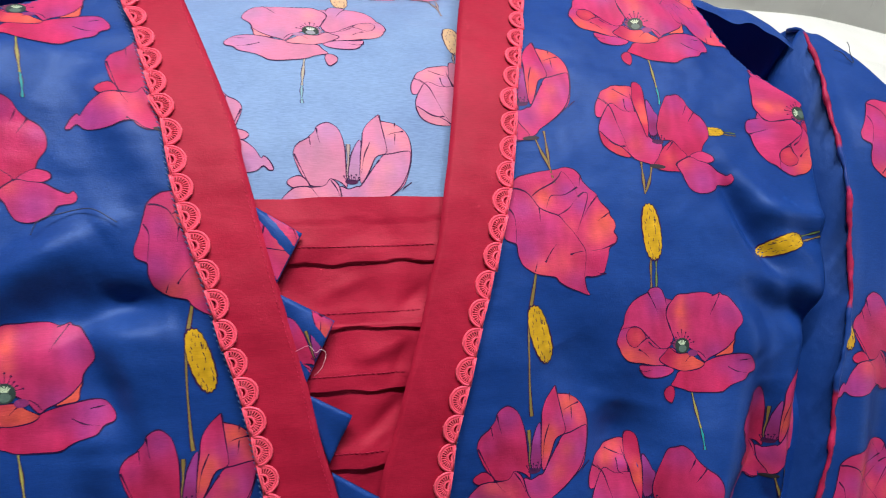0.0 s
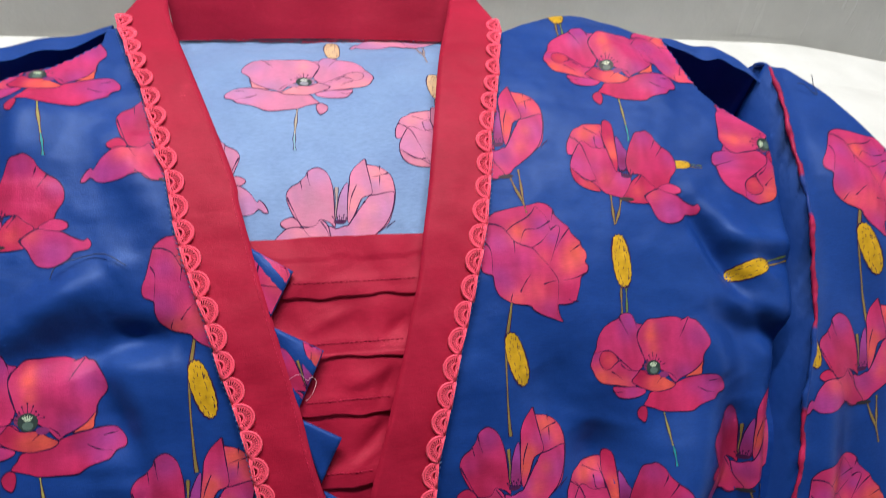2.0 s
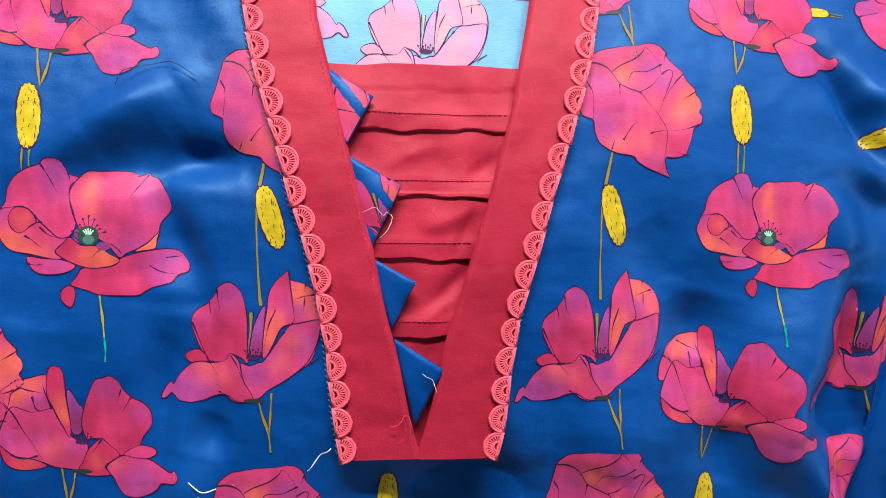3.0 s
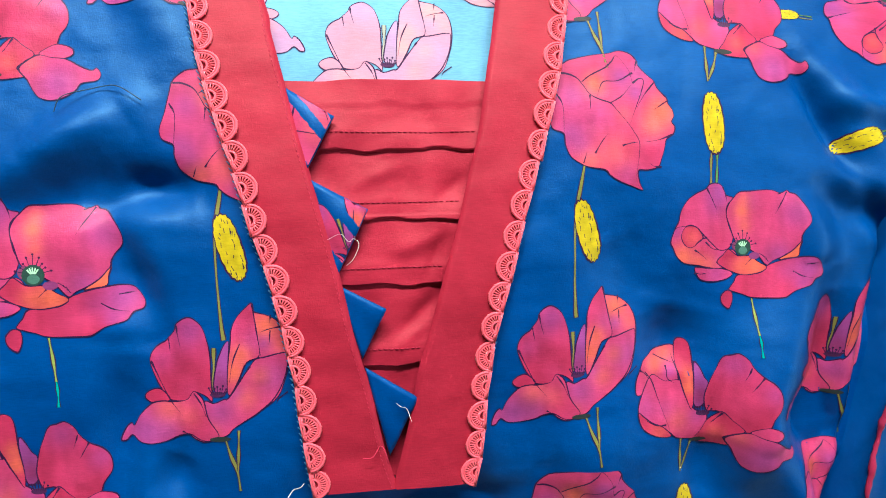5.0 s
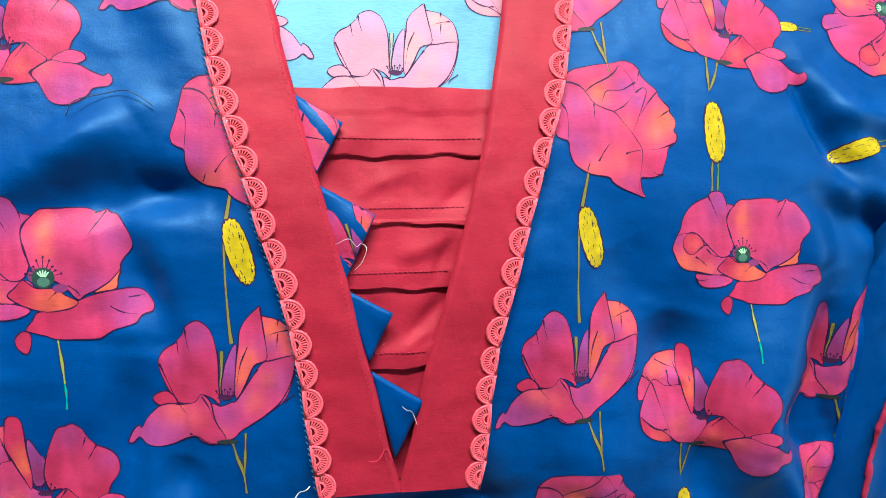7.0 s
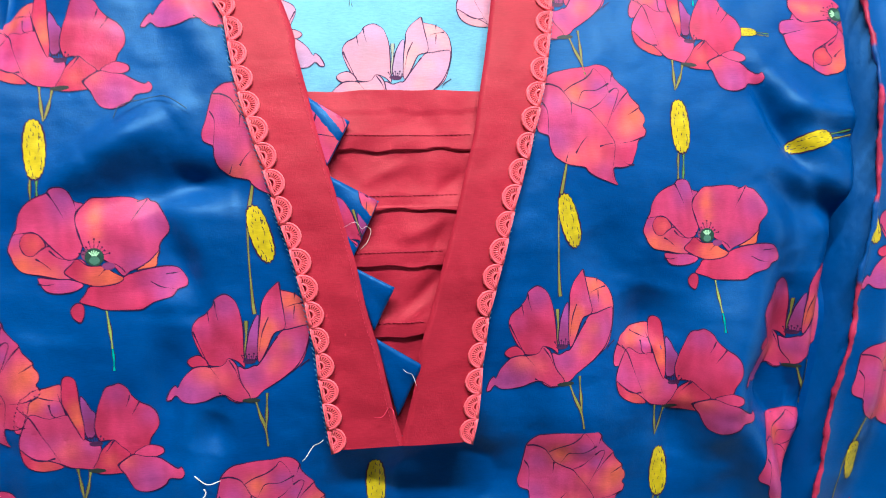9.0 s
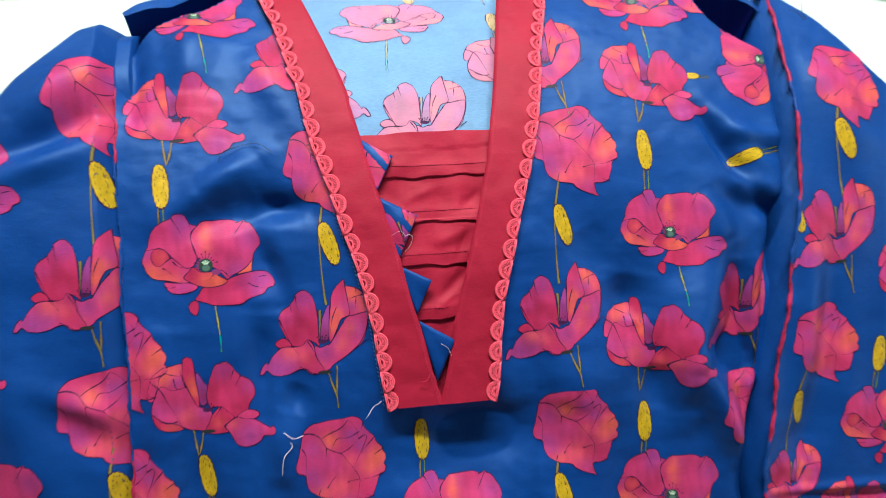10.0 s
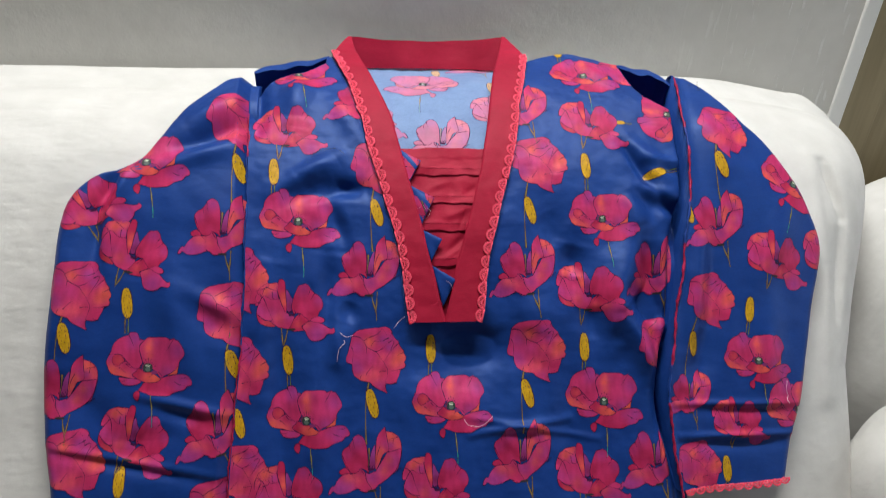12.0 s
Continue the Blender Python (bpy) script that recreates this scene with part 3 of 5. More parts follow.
def strip_end(out, inn, s0, corner):
    """The strip's slanting end, from the shoulder up to the collar's corner."""
    n, rows = 16, 26
    f, g = np.linspace(0, 1, n)[None, :], np.linspace(0, 1, rows)[:, None]
    a, b = np.array([out(s0), s0]), np.array([inn(s0), s0])
    c = np.array(corner)
    uu = (1 - g) * (a[0] + f * (b[0] - a[0])) + g * (c[0] + 0.004 * (f - 0.5) * np.sign(b[0] - a[0]))
    st = (1 - g) * s0 + g * c[1]
    st = st + 0 * f
    edge_u = inn(np.minimum(st, c[1]))
    uu = uu + f * (edge_u - ((1 - g) * b[0] + g * c[0])) * (1 - g)
    hh = band_height(uu, st) - 0.0032 * np.clip(1 - np.minimum(f, 1 - f) / 0.06, 0, 1) ** 2
    faces = grid_faces(rows, n)
    if b[0] < a[0]:
        faces = [q[::-1] for q in faces]
    return mesh_object("neck_band_end", place(uu, st, hh).reshape(-1, 3), faces, RED, blouse)


COLLAR_L, COLLAR_R = [(-0.047, 0.254), (0.127, 0.261)]
strip_end(BAND_L_OUT, BAND_L_IN, 0.2085, COLLAR_L)
strip_end(BAND_R_OUT, BAND_R_IN, 0.2065, COLLAR_R)


def collar():
    """The band round the back of the neck, standing against the wall."""
    n, rows = 80, 16
    f, g = np.linspace(0, 1, n)[None, :], np.linspace(0, 1, rows)[:, None]
    tl, tr = place(*COLLAR_L, 0.0075), place(*COLLAR_R, 0.0075)
    low = 0.240
    bl, br = place(BAND_L_IN(low) + 0.002, low, back_height(0.0, low) + 0.002), place(BAND_R_IN(low) - 0.002, low, back_height(0.1, low) + 0.002)
    sag = 4 * f * (1 - f)
    p = np.zeros((rows, n, 3))
    for i in range(3):
        upper = tl[i] + f * (tr[i] - tl[i])
        lower = bl[i] + f * (br[i] - bl[i])
        p[:, :, i] = lower + g * (upper - lower)
    p[:, :, 2] -= 0.006 * sag * g
    p[:, :, 1] += 0.004 * sag + 0.0012 * np.sin(f * 21) * g
    p[:, :, 1] = np.minimum(p[:, :, 1], WALL_Y - 0.003)
    return mesh_object("collar", p.reshape(-1, 3), grid_faces(rows, n), RED, blouse, "crimson back collar with a raw frayed lower edge")


collar()


# the tucked crimson insert
TUCKS = [(0.044, 0.044), (0.043, 0.016), (0.043, -0.010), (0.042, -0.043)]
TUCK_S = [p[1] for p in TUCKS]


INSERT_FOLDS = [
    (0.030, 0.030, 0.050, 0.038, 0.003, 0.0012),
    (0.062, 0.022, 0.078, 0.036, 0.003, -0.0012),
    (0.070, 0.018, 0.082, 0.026, 0.0025, 0.0012),
    (0.045, 0.002, 0.070, 0.012, 0.003, 0.0010),
    (0.058, -0.008, 0.066, 0.010, 0.0025, -0.0012),
    (0.048, -0.030, 0.064, -0.014, 0.003, -0.0014),
    (0.044, -0.036, 0.056, -0.028, 0.0025, 0.0012),
]


def insert_height(u, s):
    h = 0.0012 + 0.0016 * wave_noise(u, s, 16.0, 3.0) + 0.0011 * wave_noise(u, s, 32.0, 9.0) + folds(u, s, INSERT_FOLDS) + 0.0005 * (s > 0.062 + 0.0004 * np.sin(u * 170))
    for n, t in enumerate(TUCK_S):
        d = s - t - 0.0006 * np.sin(u * 130 + 2 * n) - 0.0004 * np.sin(u * 310 + n)
        h = h + np.where((d >= 0) & (d < 0.0075), 0.0015, 0) + np.where(d >= 0.0075, 0.0015 * np.exp(-(d - 0.0075) / 0.004), 0)
    return np.minimum(h, 0.006)


rows = sorted(set(np.linspace(BAND_BOTTOM + 0.002, 0.0725, 130).tolist() + [t + d for t in TUCK_S for d in np.linspace(-0.0015, 0.0015, 9)]))
ss, ff = np.meshgrid(np.array(rows), np.linspace(0, 1, 46), indexing="ij")
uu = BAND_L_IN(ss) - 0.008 + ff * (BAND_R_IN(ss) - BAND_L_IN(ss) + 0.016)
insert = mesh_object("tucked_insert", place(uu, ss, insert_height(uu, ss)).reshape(-1, 3), grid_faces(len(rows), 46), RED, blouse, "crimson insert with four stitched tucks")


# ---- the print: poppies and buds, dyed on the cloth ----
PINK, ORANGE, PURPLE, ROSE, DEEP = (0.46, 0.030, 0.125), (0.64, 0.095, 0.065), (0.29, 0.042, 0.225), (0.41, 0.018, 0.078), (0.18, 0.009, 0.042)
YELLOW, OLIVE, TEAL, INK, LEAF = (0.62, 0.36, 0.012), (0.22, 0.16, 0.045), (0.02, 0.30, 0.30), (0.030, 0.007, 0.045), (0.03, 0.05, 0.045)


def petal(motif, outline, colour, washes):
    """A petal of a motif (millimetres round its middle), with washes of dye: x, y, reach, colour, strength."""
    motif.append((outline, colour, washes))


# the four poppies of the print, petals from back to front
WIDE, WIDE_LINES = [], []
petal(WIDE, [(-31.4, 9.4), (-31.6, 15.0), (-29.7, 20.0), (-27.7, 23.9), (-24.6, 25.8), (-21.8, 27.7), (-17.1, 28.3), (-11.4, 28.5), (-8.4, 23.1), (-5.4, 7.3), (-7.9, 1.3), (-17.4, 5.2), (-26.7, 9.0)], PINK, [(-22, 22, 3.4, ORANGE, 0.8), (-16, 26, 3.1, ORANGE, 0.7), (-15, 18, 2.3, PURPLE, 0.7)])
petal(WIDE, [(-30.2, 5.5), (-27.6, 11.6), (-23.5, 17.4), (-17.3, 13.9), (-10.4, 14.0), (-7.9, 7.5), (-4.8, 1.6), (1.6, -2.0), (-0.0, -8.9), (-1.6, -12.8), (-8.0, -12.3), (-12.8, -11.0), (-17.5, -7.4), (-20.7, -9.7), (-25.4, -7.7), (-29.4, -4.2), (-30.6, 0.6)], PINK, [(-27, 4, 4.6, PURPLE, 0.45), (-20, 8, 3.4, ROSE, 0.4), (-12, -3, 4, ORANGE, 0.4), (-17, 2, 3.4, PURPLE, 0.3), (-3, -2, 3.4, PURPLE, 0.5)])
petal(WIDE, [(-30.6, 1.5), (-29.4, -4.2), (-26.3, -7.6), (-20.7, -10.0), (-15.0, -10.1), (-19.1, -5.7), (-23.8, -3.7), (-27.5, -0.9)], ROSE, [(-21, -8, 3.4, ORANGE, 0.4)])
petal(WIDE, [(-4.6, 21.3), (-2.7, 20.5), (-0.6, 15.7), (1.0, 13.1), (0.3, 5.3), (-1.6, 2.3), (-4.1, 2.5), (-5.0, 7.3)], PURPLE, [(-2, 7, 4, DEEP, 0.7)])
petal(WIDE, [(-10.8, 30.9), (-8.6, 32.0), (-6.1, 30.3), (-5.2, 25.9), (-5.0, 16.7), (-4.7, 7.3), (-5.7, 1.1), (-8.5, 7.6), (-10.4, 14.0), (-11.9, 20.3), (-11.5, 26.4)], ROSE, [(-7, 11, 2.6, ORANGE, 0.9), (-7, 17, 2.3, ORANGE, 0.7)])
petal(WIDE, [(1.0, 0.6), (-0.3, 6.9), (1.7, 14.6), (4.2, 20.6), (6.5, 25.1), (9.7, 26.1), (12.8, 26.8), (16.0, 24.4), (17.6, 21.2), (20.8, 17.8), (24.6, 15.1), (27.2, 10.5), (27.2, 4.8), (24.0, 0.3), (22.4, -3.7), (19.2, -5.7), (14.4, -6.9), (9.6, -4.9), (6.4, 0.1), (3.2, 0.4)], ROSE, [(11, 22, 5.1, PURPLE, 0.55), (24, 11, 4, PURPLE, 0.5), (13, 6, 5.7, PINK, 0.6), (3, 7, 2.8, DEEP, 0.4)])
petal(WIDE, [(16.0, -6.4), (20.8, -3.6), (24.0, -3.5), (27.9, -5.4), (28.3, -8.0), (24.7, -9.3), (20.2, -8.6)], PINK, [])
petal(WIDE, [(-3.2, -13.0), (-0.7, -8.8), (1.6, -4.2), (4.8, -1.0), (7.3, 0.4), (10.5, -2.7), (14.4, -6.5), (11.2, -9.1), (8.0, -11.7), (11.2, -14.6), (6.4, -15.4), (-0.1, -15.2)], ROSE, [(5, -9, 2.8, ORANGE, 0.4)])
petal(WIDE, [(8.6, -11.8), (12.8, -8.3), (16.3, -7.0), (20.2, -8.3), (25.7, -9.7), (30.6, -13.0), (34.5, -14.9), (36.4, -14.1), (37.8, -16.8), (36.1, -19.2), (30.6, -19.7), (28.4, -22.4), (24.1, -24.7), (19.3, -25.2), (15.1, -23.6), (12.8, -20.1), (11.2, -16.2)], PINK, [(22, -19, 6.3, PURPLE, 0.75), (13, -10, 2.8, ORANGE, 0.4)])
WIDE_LINES.append([(16.9, 21.2), (16.0, 18.8), (14.4, 15.5)])
WIDE_LINES.append([(20.8, 17.8), (18.5, 14.3), (16.3, 11.0)])
WIDE_LINES.append([(-27.2, 19.2), (-23.5, 14.3), (-20.5, 5.4), (-15.9, -7.5)])
WIDE_LINES.append([(-29.7, 20.0), (-26.6, 17.7), (-25.4, 15.7)])
WIDE_LINES.append([(-21.8, 25.6), (-17.2, 23.1), (-11.5, 20.8)])
WIDE_LINES.append([(7.3, 0.0), (4.8, -3.5), (3.2, -5.3)])
WIDE_LINES.append([(-16.6, 20.6), (-16.0, 15.0), (-12.9, 12.9)])
WIDE_LINES.append([(-17.5, -4.9), (-22.2, -4.8), (-27.5, -1.9)])
WIDE_LINES.append([(-11.0, 14.0), (-12.2, 20.3), (-13.1, 25.0)])

SIDE, SIDE_LINES = [], []
petal(SIDE, [(14.4, 32.3), (19.3, 32.8), (24.2, 30.8), (28.2, 26.5), (29.8, 19.7), (29.3, 12.4), (27.4, 5.2), (25.0, -0.5), (20.5, -4.6), (16.0, -6.6), (13.1, -7.6), (15.2, 1.8), (18.8, 13.2), (17.6, 16.2)], PINK, [(21, 28, 4.3, ORANGE, 0.9), (27, 20, 3.4, ORANGE, 0.5), (20, 21, 2.3, PURPLE, 0.7), (26, 10, 4, PURPLE, 0.5)])
petal(SIDE, [(0.2, 2.9), (1.5, 13.0), (3.0, 17.3), (5.2, 21.5), (6.7, 21.9), (6.1, 14.2), (5.3, 2.5)], PURPLE, [(3, 4, 5.1, DEEP, 0.6)])
petal(SIDE, [(5.3, 2.5), (6.1, 14.2), (7.2, 21.3), (7.9, 27.0), (10.2, 31.7), (13.8, 35.5), (16.2, 37.0), (16.7, 32.2), (17.6, 24.9), (18.1, 16.2), (13.2, 13.6), (9.8, 6.6), (6.6, 1.0)], PINK, [(8, 10, 3.7, ORANGE, 0.9), (11, 17, 3.1, ORANGE, 0.8), (16, 22, 2.8, PURPLE, 0.4), (14, 34, 3.4, ROSE, 0.5)])
petal(SIDE, [(-0.7, -1.4), (-0.7, 5.9), (-0.6, 14.7), (-1.0, 20.5), (-2.3, 26.3), (-4.0, 29.8), (-7.2, 32.3), (-10.0, 32.0), (-12.9, 29.9), (-14.0, 27.1), (-16.4, 24.4), (-17.6, 23.1), (-20.8, 21.3), (-22.9, 18.6), (-23.5, 14.9), (-21.8, 9.0), (-19.9, 4.5), (-16.9, -0.1), (-10.5, -0.6), (-7.4, 2.6), (-3.3, 0.9)], ROSE, [(-8, 27, 5.7, PURPLE, 0.7), (-2, 18, 4, PINK, 0.6), (-19, 16, 4, PURPLE, 0.35), (-12, 12, 4.6, DEEP, 0.35), (-9, 4, 4, PINK, 0.5)])
petal(SIDE, [(-26.6, 1.2), (-25.0, 3.4), (-21.3, 4.6), (-18.6, 2.9), (-16.9, -0.1), (-20.4, -1.3), (-24.5, -1.0)], ROSE, [])
petal(SIDE, [(-0.2, -2.3), (3.6, -0.9), (5.6, -0.4), (9.7, 5.1), (14.5, 12.1), (16.9, 14.8), (20.4, 15.4), (27.6, 16.9), (29.2, 15.4), (27.5, 6.7), (23.5, -1.2), (17.4, -6.7), (11.5, -10.4), (7.0, -13.0), (4.0, -15.8), (-1.9, -17.7), (-6.2, -17.9), (-10.1, -14.0), (-6.6, -5.4), (-3.5, -1.2)], PINK, [(23, 7, 5.1, PURPLE, 0.6), (12, -1, 3.4, ORANGE, 0.55), (18, 8, 2.8, ORANGE, 0.5), (2, -6, 4.6, PURPLE, 0.65), (8, 2, 2.8, PURPLE, 0.5), (-2, -14, 2.8, ORANGE, 0.4)])
petal(SIDE, [(-37.0, -16.2), (-35.2, -11.9), (-32.8, -9.7), (-31.7, -10.7), (-29.2, -6.5), (-26.1, -3.2), (-23.1, -1.1), (-18.9, -0.6), (-16.1, -1.1), (-10.5, -0.4), (-8.0, 2.7), (-6.1, 1.9), (-4.0, -1.2), (-2.6, -8.7), (1.1, -15.5), (-1.9, -17.7), (-6.1, -17.3), (-10.2, -14.6), (-14.4, -15.1), (-18.8, -16.8), (-24.5, -17.5), (-29.5, -16.8), (-32.6, -14.5), (-35.0, -16.6)], PINK, [(-27, -13, 6.8, PURPLE, 0.85), (-18, -12, 4, PURPLE, 0.5), (-18, -4, 4, ORANGE, 0.5), (-7, -11, 4.6, ROSE, 0.6), (-10, -7, 3.4, ORANGE, 0.3)])
SIDE_LINES.append([(-13.0, 29.3), (-12.7, 25.6), (-11.7, 20.6)])
SIDE_LINES.append([(-16.4, 24.1), (-15.7, 18.6)])
SIDE_LINES.append([(-23.2, 15.7), (-19.7, 6.8), (-16.9, -0.1), (-12.4, -6.7)])
SIDE_LINES.append([(-7.7, 2.1), (-5.0, -2.6), (-3.4, -7.7)])
SIDE_LINES.append([(23.2, 32.3), (22.7, 28.9)])
SIDE_LINES.append([(26.9, 27.4), (22.5, 26.6), (18.8, 25.4)])
SIDE_LINES.append([(28.5, 0.7), (24.9, -1.9), (23.9, -4.2)])
SIDE_LINES.append([(16.1, 36.5), (17.6, 24.9), (18.7, 16.1)])
SIDE_LINES.append([(10.8, 21.1), (7.8, 14.0), (6.1, 5.4)])
SIDE_LINES.append([(14.5, 12.1), (9.8, 5.7), (4.4, -1.8)])
SIDE_LINES.append([(22.8, 26.0), (22.1, 20.2)])
SIDE_LINES.append([(-12.9, -13.2), (-10.7, -14.5)])

ROUND, ROUND_LINES = [], []
petal(ROUND, [(-24.6, 17.6), (-20.2, 21.8), (-15.4, 23.2), (-9.1, 24.5), (-1.2, 25.5), (3.6, 26.6), (8.1, 25.5), (10.8, 22.5), (11.4, 19.9), (14.6, 16.0), (17.4, 13.4), (18.6, 10.2), (21.3, 7.0), (22.7, 5.5), (23.0, 3.3), (24.6, 0.8), (24.9, -2.2), (23.7, -4.6), (25.0, -6.8), (24.1, -9.7), (20.8, -12.0), (19.8, -15.5), (18.2, -19.9), (16.7, -23.3), (12.0, -24.6), (8.0, -24.7), (8.5, -29.7), (9.8, -32.7), (5.3, -31.0), (-0.6, -28.6), (-4.4, -26.1), (-6.3, -24.0), (-13.8, -22.7), (-18.2, -20.4), (-21.0, -18.0), (-22.8, -13.5), (-23.3, -9.0), (-26.2, -7.7), (-28.2, -6.4), (-28.8, -2.8), (-27.3, 3.1), (-25.8, 12.1)], PINK, [(-9, 12, 3.7, ORANGE, 0.9), (20, 0, 5.1, ORANGE, 0.9), (15, -6, 4, ORANGE, 0.6), (-1, -17, 5.7, ORANGE, 0.45), (-13, -20, 4, ORANGE, 0.6), (3, 15, 3.4, PURPLE, 0.75), (9, 8, 2.8, PURPLE, 0.75), (-19, 7, 4.6, PURPLE, 0.55), (-20, -9, 4.6, PURPLE, 0.6), (-16, -14, 3.4, PURPLE, 0.4), (14, -18, 4, ROSE, 0.6), (4, -16, 3.4, ROSE, 0.5), (3, -26, 3.4, PURPLE, 0.35), (12, 17, 3.4, PURPLE, 0.5), (-8, -2, 4.6, PURPLE, 0.25), (3, -1, 2.8, ORANGE, 0.35)])
ROUND_LINES.append([(-24.7, 16.4), (-20.8, 16.5), (-16.4, 14.8), (-13.7, 11.6), (-11.0, 7.5), (-6.7, 5.2), (-2.3, 3.5), (0.4, 0.3), (4.5, -4.9), (7.2, -8.9), (9.0, -12.9), (8.4, -19.4), (7.1, -28.1), (9.2, -32.4)])
ROUND_LINES.append([(-14.1, 12.9), (-10.1, 15.8), (-3.6, 19.0), (-0.1, 22.0), (1.7, 24.4), (4.5, 21.8), (7.1, 17.6), (8.0, 12.2)])
ROUND_LINES.append([(8.0, 12.2), (11.3, 14.3), (13.0, 13.0), (11.1, 7.5), (8.2, 0.9), (5.4, -5.3)])
ROUND_LINES.append([(-2.3, 3.8), (2.7, 6.6), (7.2, 11.3)])
ROUND_LINES.append([(8.5, 16.9), (1.9, 13.4), (-4.3, 13.1), (-6.4, 10.4), (-8.1, 6.2)])
ROUND_LINES.append([(10.8, 22.5), (9.5, 17.5)])
ROUND_LINES.append([(17.9, 12.8), (12.9, 7.4), (8.9, 1.5)])
ROUND_LINES.append([(23.2, 4.8), (19.2, 2.3), (16.5, 0.8)])
ROUND_LINES.append([(24.4, -9.7), (17.7, -12.1), (11.4, -13.0)])
ROUND_LINES.append([(1.5, -14.3), (5.2, -13.3), (9.0, -12.9)])
ROUND_LINES.append([(18.2, -23.4), (15.1, -23.2), (13.1, -22.0)])
ROUND_LINES.append([(-11.1, 7.2), (-11.4, 0.9)])
ROUND_LINES.append([(-25.6, 7.8), (-23.1, 2.9), (-23.2, -8.4)])
ROUND_LINES.append([(-15.5, -21.2), (-14.0, -16.8)])
ROUND_LINES.append([(-10.4, -17.3), (-7.5, -12.7), (-4.5, -9.3)])

OPEN, OPEN_LINES = [], []
petal(OPEN, [(-18.3, 27.9), (-16.3, 30.0), (-12.3, 30.3), (-9.7, 28.5), (-8.0, 24.6), (-4.6, 23.3), (-7.5, 19.9), (-8.0, 15.9), (-6.3, 8.9), (-4.7, 5.2), (-7.0, -0.1), (-12.4, -0.9), (-18.8, 2.8), (-24.7, 1.8), (-28.0, 3.4), (-33.0, 7.8), (-33.3, 10.5), (-31.8, 13.2), (-31.0, 17.2), (-29.5, 20.4), (-26.7, 23.7), (-22.6, 26.2)], PINK, [(-12, 26, 4.6, PURPLE, 0.85), (-14, 19, 4, PURPLE, 0.4), (-26, 20, 4.6, PINK, 0.5), (-11, 5, 4, ROSE, 0.4)])
petal(OPEN, [(-35.4, 3.9), (-34.3, 7.9), (-32.8, 10.5), (-28.8, 11.1), (-24.8, 11.4), (-21.0, 8.4), (-18.6, 5.6), (-14.9, 2.0), (-11.1, -1.0), (-5.7, -0.7), (-3.2, -3.7), (-6.2, -7.6), (-11.7, -9.5), (-17.0, -8.8), (-22.3, -7.4), (-27.5, -6.5), (-30.6, -5.2), (-33.0, -2.3), (-34.3, 1.1)], PINK, [(-33, 9, 2.6, PURPLE, 0.6), (-30, -3, 4.3, ORANGE, 0.9), (-22, -6, 3.4, ORANGE, 0.7), (-16, -7, 3.1, ORANGE, 0.5), (-19, 0, 2.8, ROSE, 0.5), (-10, -5, 3.4, PURPLE, 0.3)])
petal(OPEN, [(-28.7, 2.1), (-30.5, 6.3), (-28.9, 10.3), (-25.6, 11.2), (-22.3, 9.9), (-19.9, 5.6), (-22.8, 3.1), (-25.6, 1.1)], ROSE, [(-25, 6, 3.1, ORANGE, 0.4)])
petal(OPEN, [(-23.7, -8.4), (-17.1, -9.1), (-10.4, -9.6), (-5.2, -11.9), (-8.1, -14.4), (-13.6, -15.5), (-18.9, -15.1), (-21.9, -13.0)], PINK, [(-13, -12, 4, PURPLE, 0.5)])
petal(OPEN, [(-7.2, -19.5), (-4.8, -16.1), (-2.6, -12.9), (4.2, -12.5), (9.8, -10.1), (14.0, -8.1), (19.5, -6.5), (25.1, -5.5), (29.2, -5.2), (33.3, -6.0), (35.8, -8.4), (37.8, -11.9), (37.3, -14.7), (33.9, -15.9), (31.8, -18.6), (28.1, -19.7), (23.9, -20.9), (21.0, -22.6), (18.2, -24.1), (11.3, -24.2), (3.2, -23.6), (-0.7, -22.0), (-4.1, -20.9)], ROSE, [(30, -10, 6.3, PURPLE, 0.8), (12, -17, 6.3, PINK, 0.6), (27, -18, 2.8, PURPLE, 0.5), (20, -12, 3.4, PURPLE, 0.3)])
petal(OPEN, [(-11.0, -22.6), (-8.6, -20.0), (-6.0, -20.8), (-5.5, -24.4), (-6.6, -28.0), (-8.0, -28.5), (-10.5, -26.1)], ROSE, [])
petal(OPEN, [(-4.5, 4.7), (-6.2, 10.3), (-8.0, 15.9), (-7.0, 19.9), (-4.6, 23.0), (-1.3, 25.9), (4.1, 26.1), (9.5, 26.4), (14.9, 26.1), (18.9, 24.5), (21.7, 25.7), (23.0, 24.5), (25.6, 23.5), (28.2, 19.8), (30.6, 15.0), (30.9, 10.8), (27.9, 6.9), (26.6, 4.2), (26.1, 1.4), (22.6, -2.5), (18.3, -5.1), (14.1, -7.0), (11.2, -8.8), (7.5, -4.4), (3.7, -1.3), (-1.5, 1.7)], PINK, [(25, 15, 5.7, PURPLE, 0.6), (0, 17, 2.8, ORANGE, 0.9), (1, 22, 2.6, ORANGE, 0.6), (1, 10, 2.6, ORANGE, 0.6), (17, -4, 4.6, PURPLE, 0.6), (5, 21, 2.8, PURPLE, 0.25), (11, 9, 4.6, PINK, 0.5)])
petal(OPEN, [(26.4, 1.9), (25.7, -1.3), (25.1, -4.9), (21.0, -5.8), (16.8, -6.3), (22.6, -2.5)], ORANGE, [])
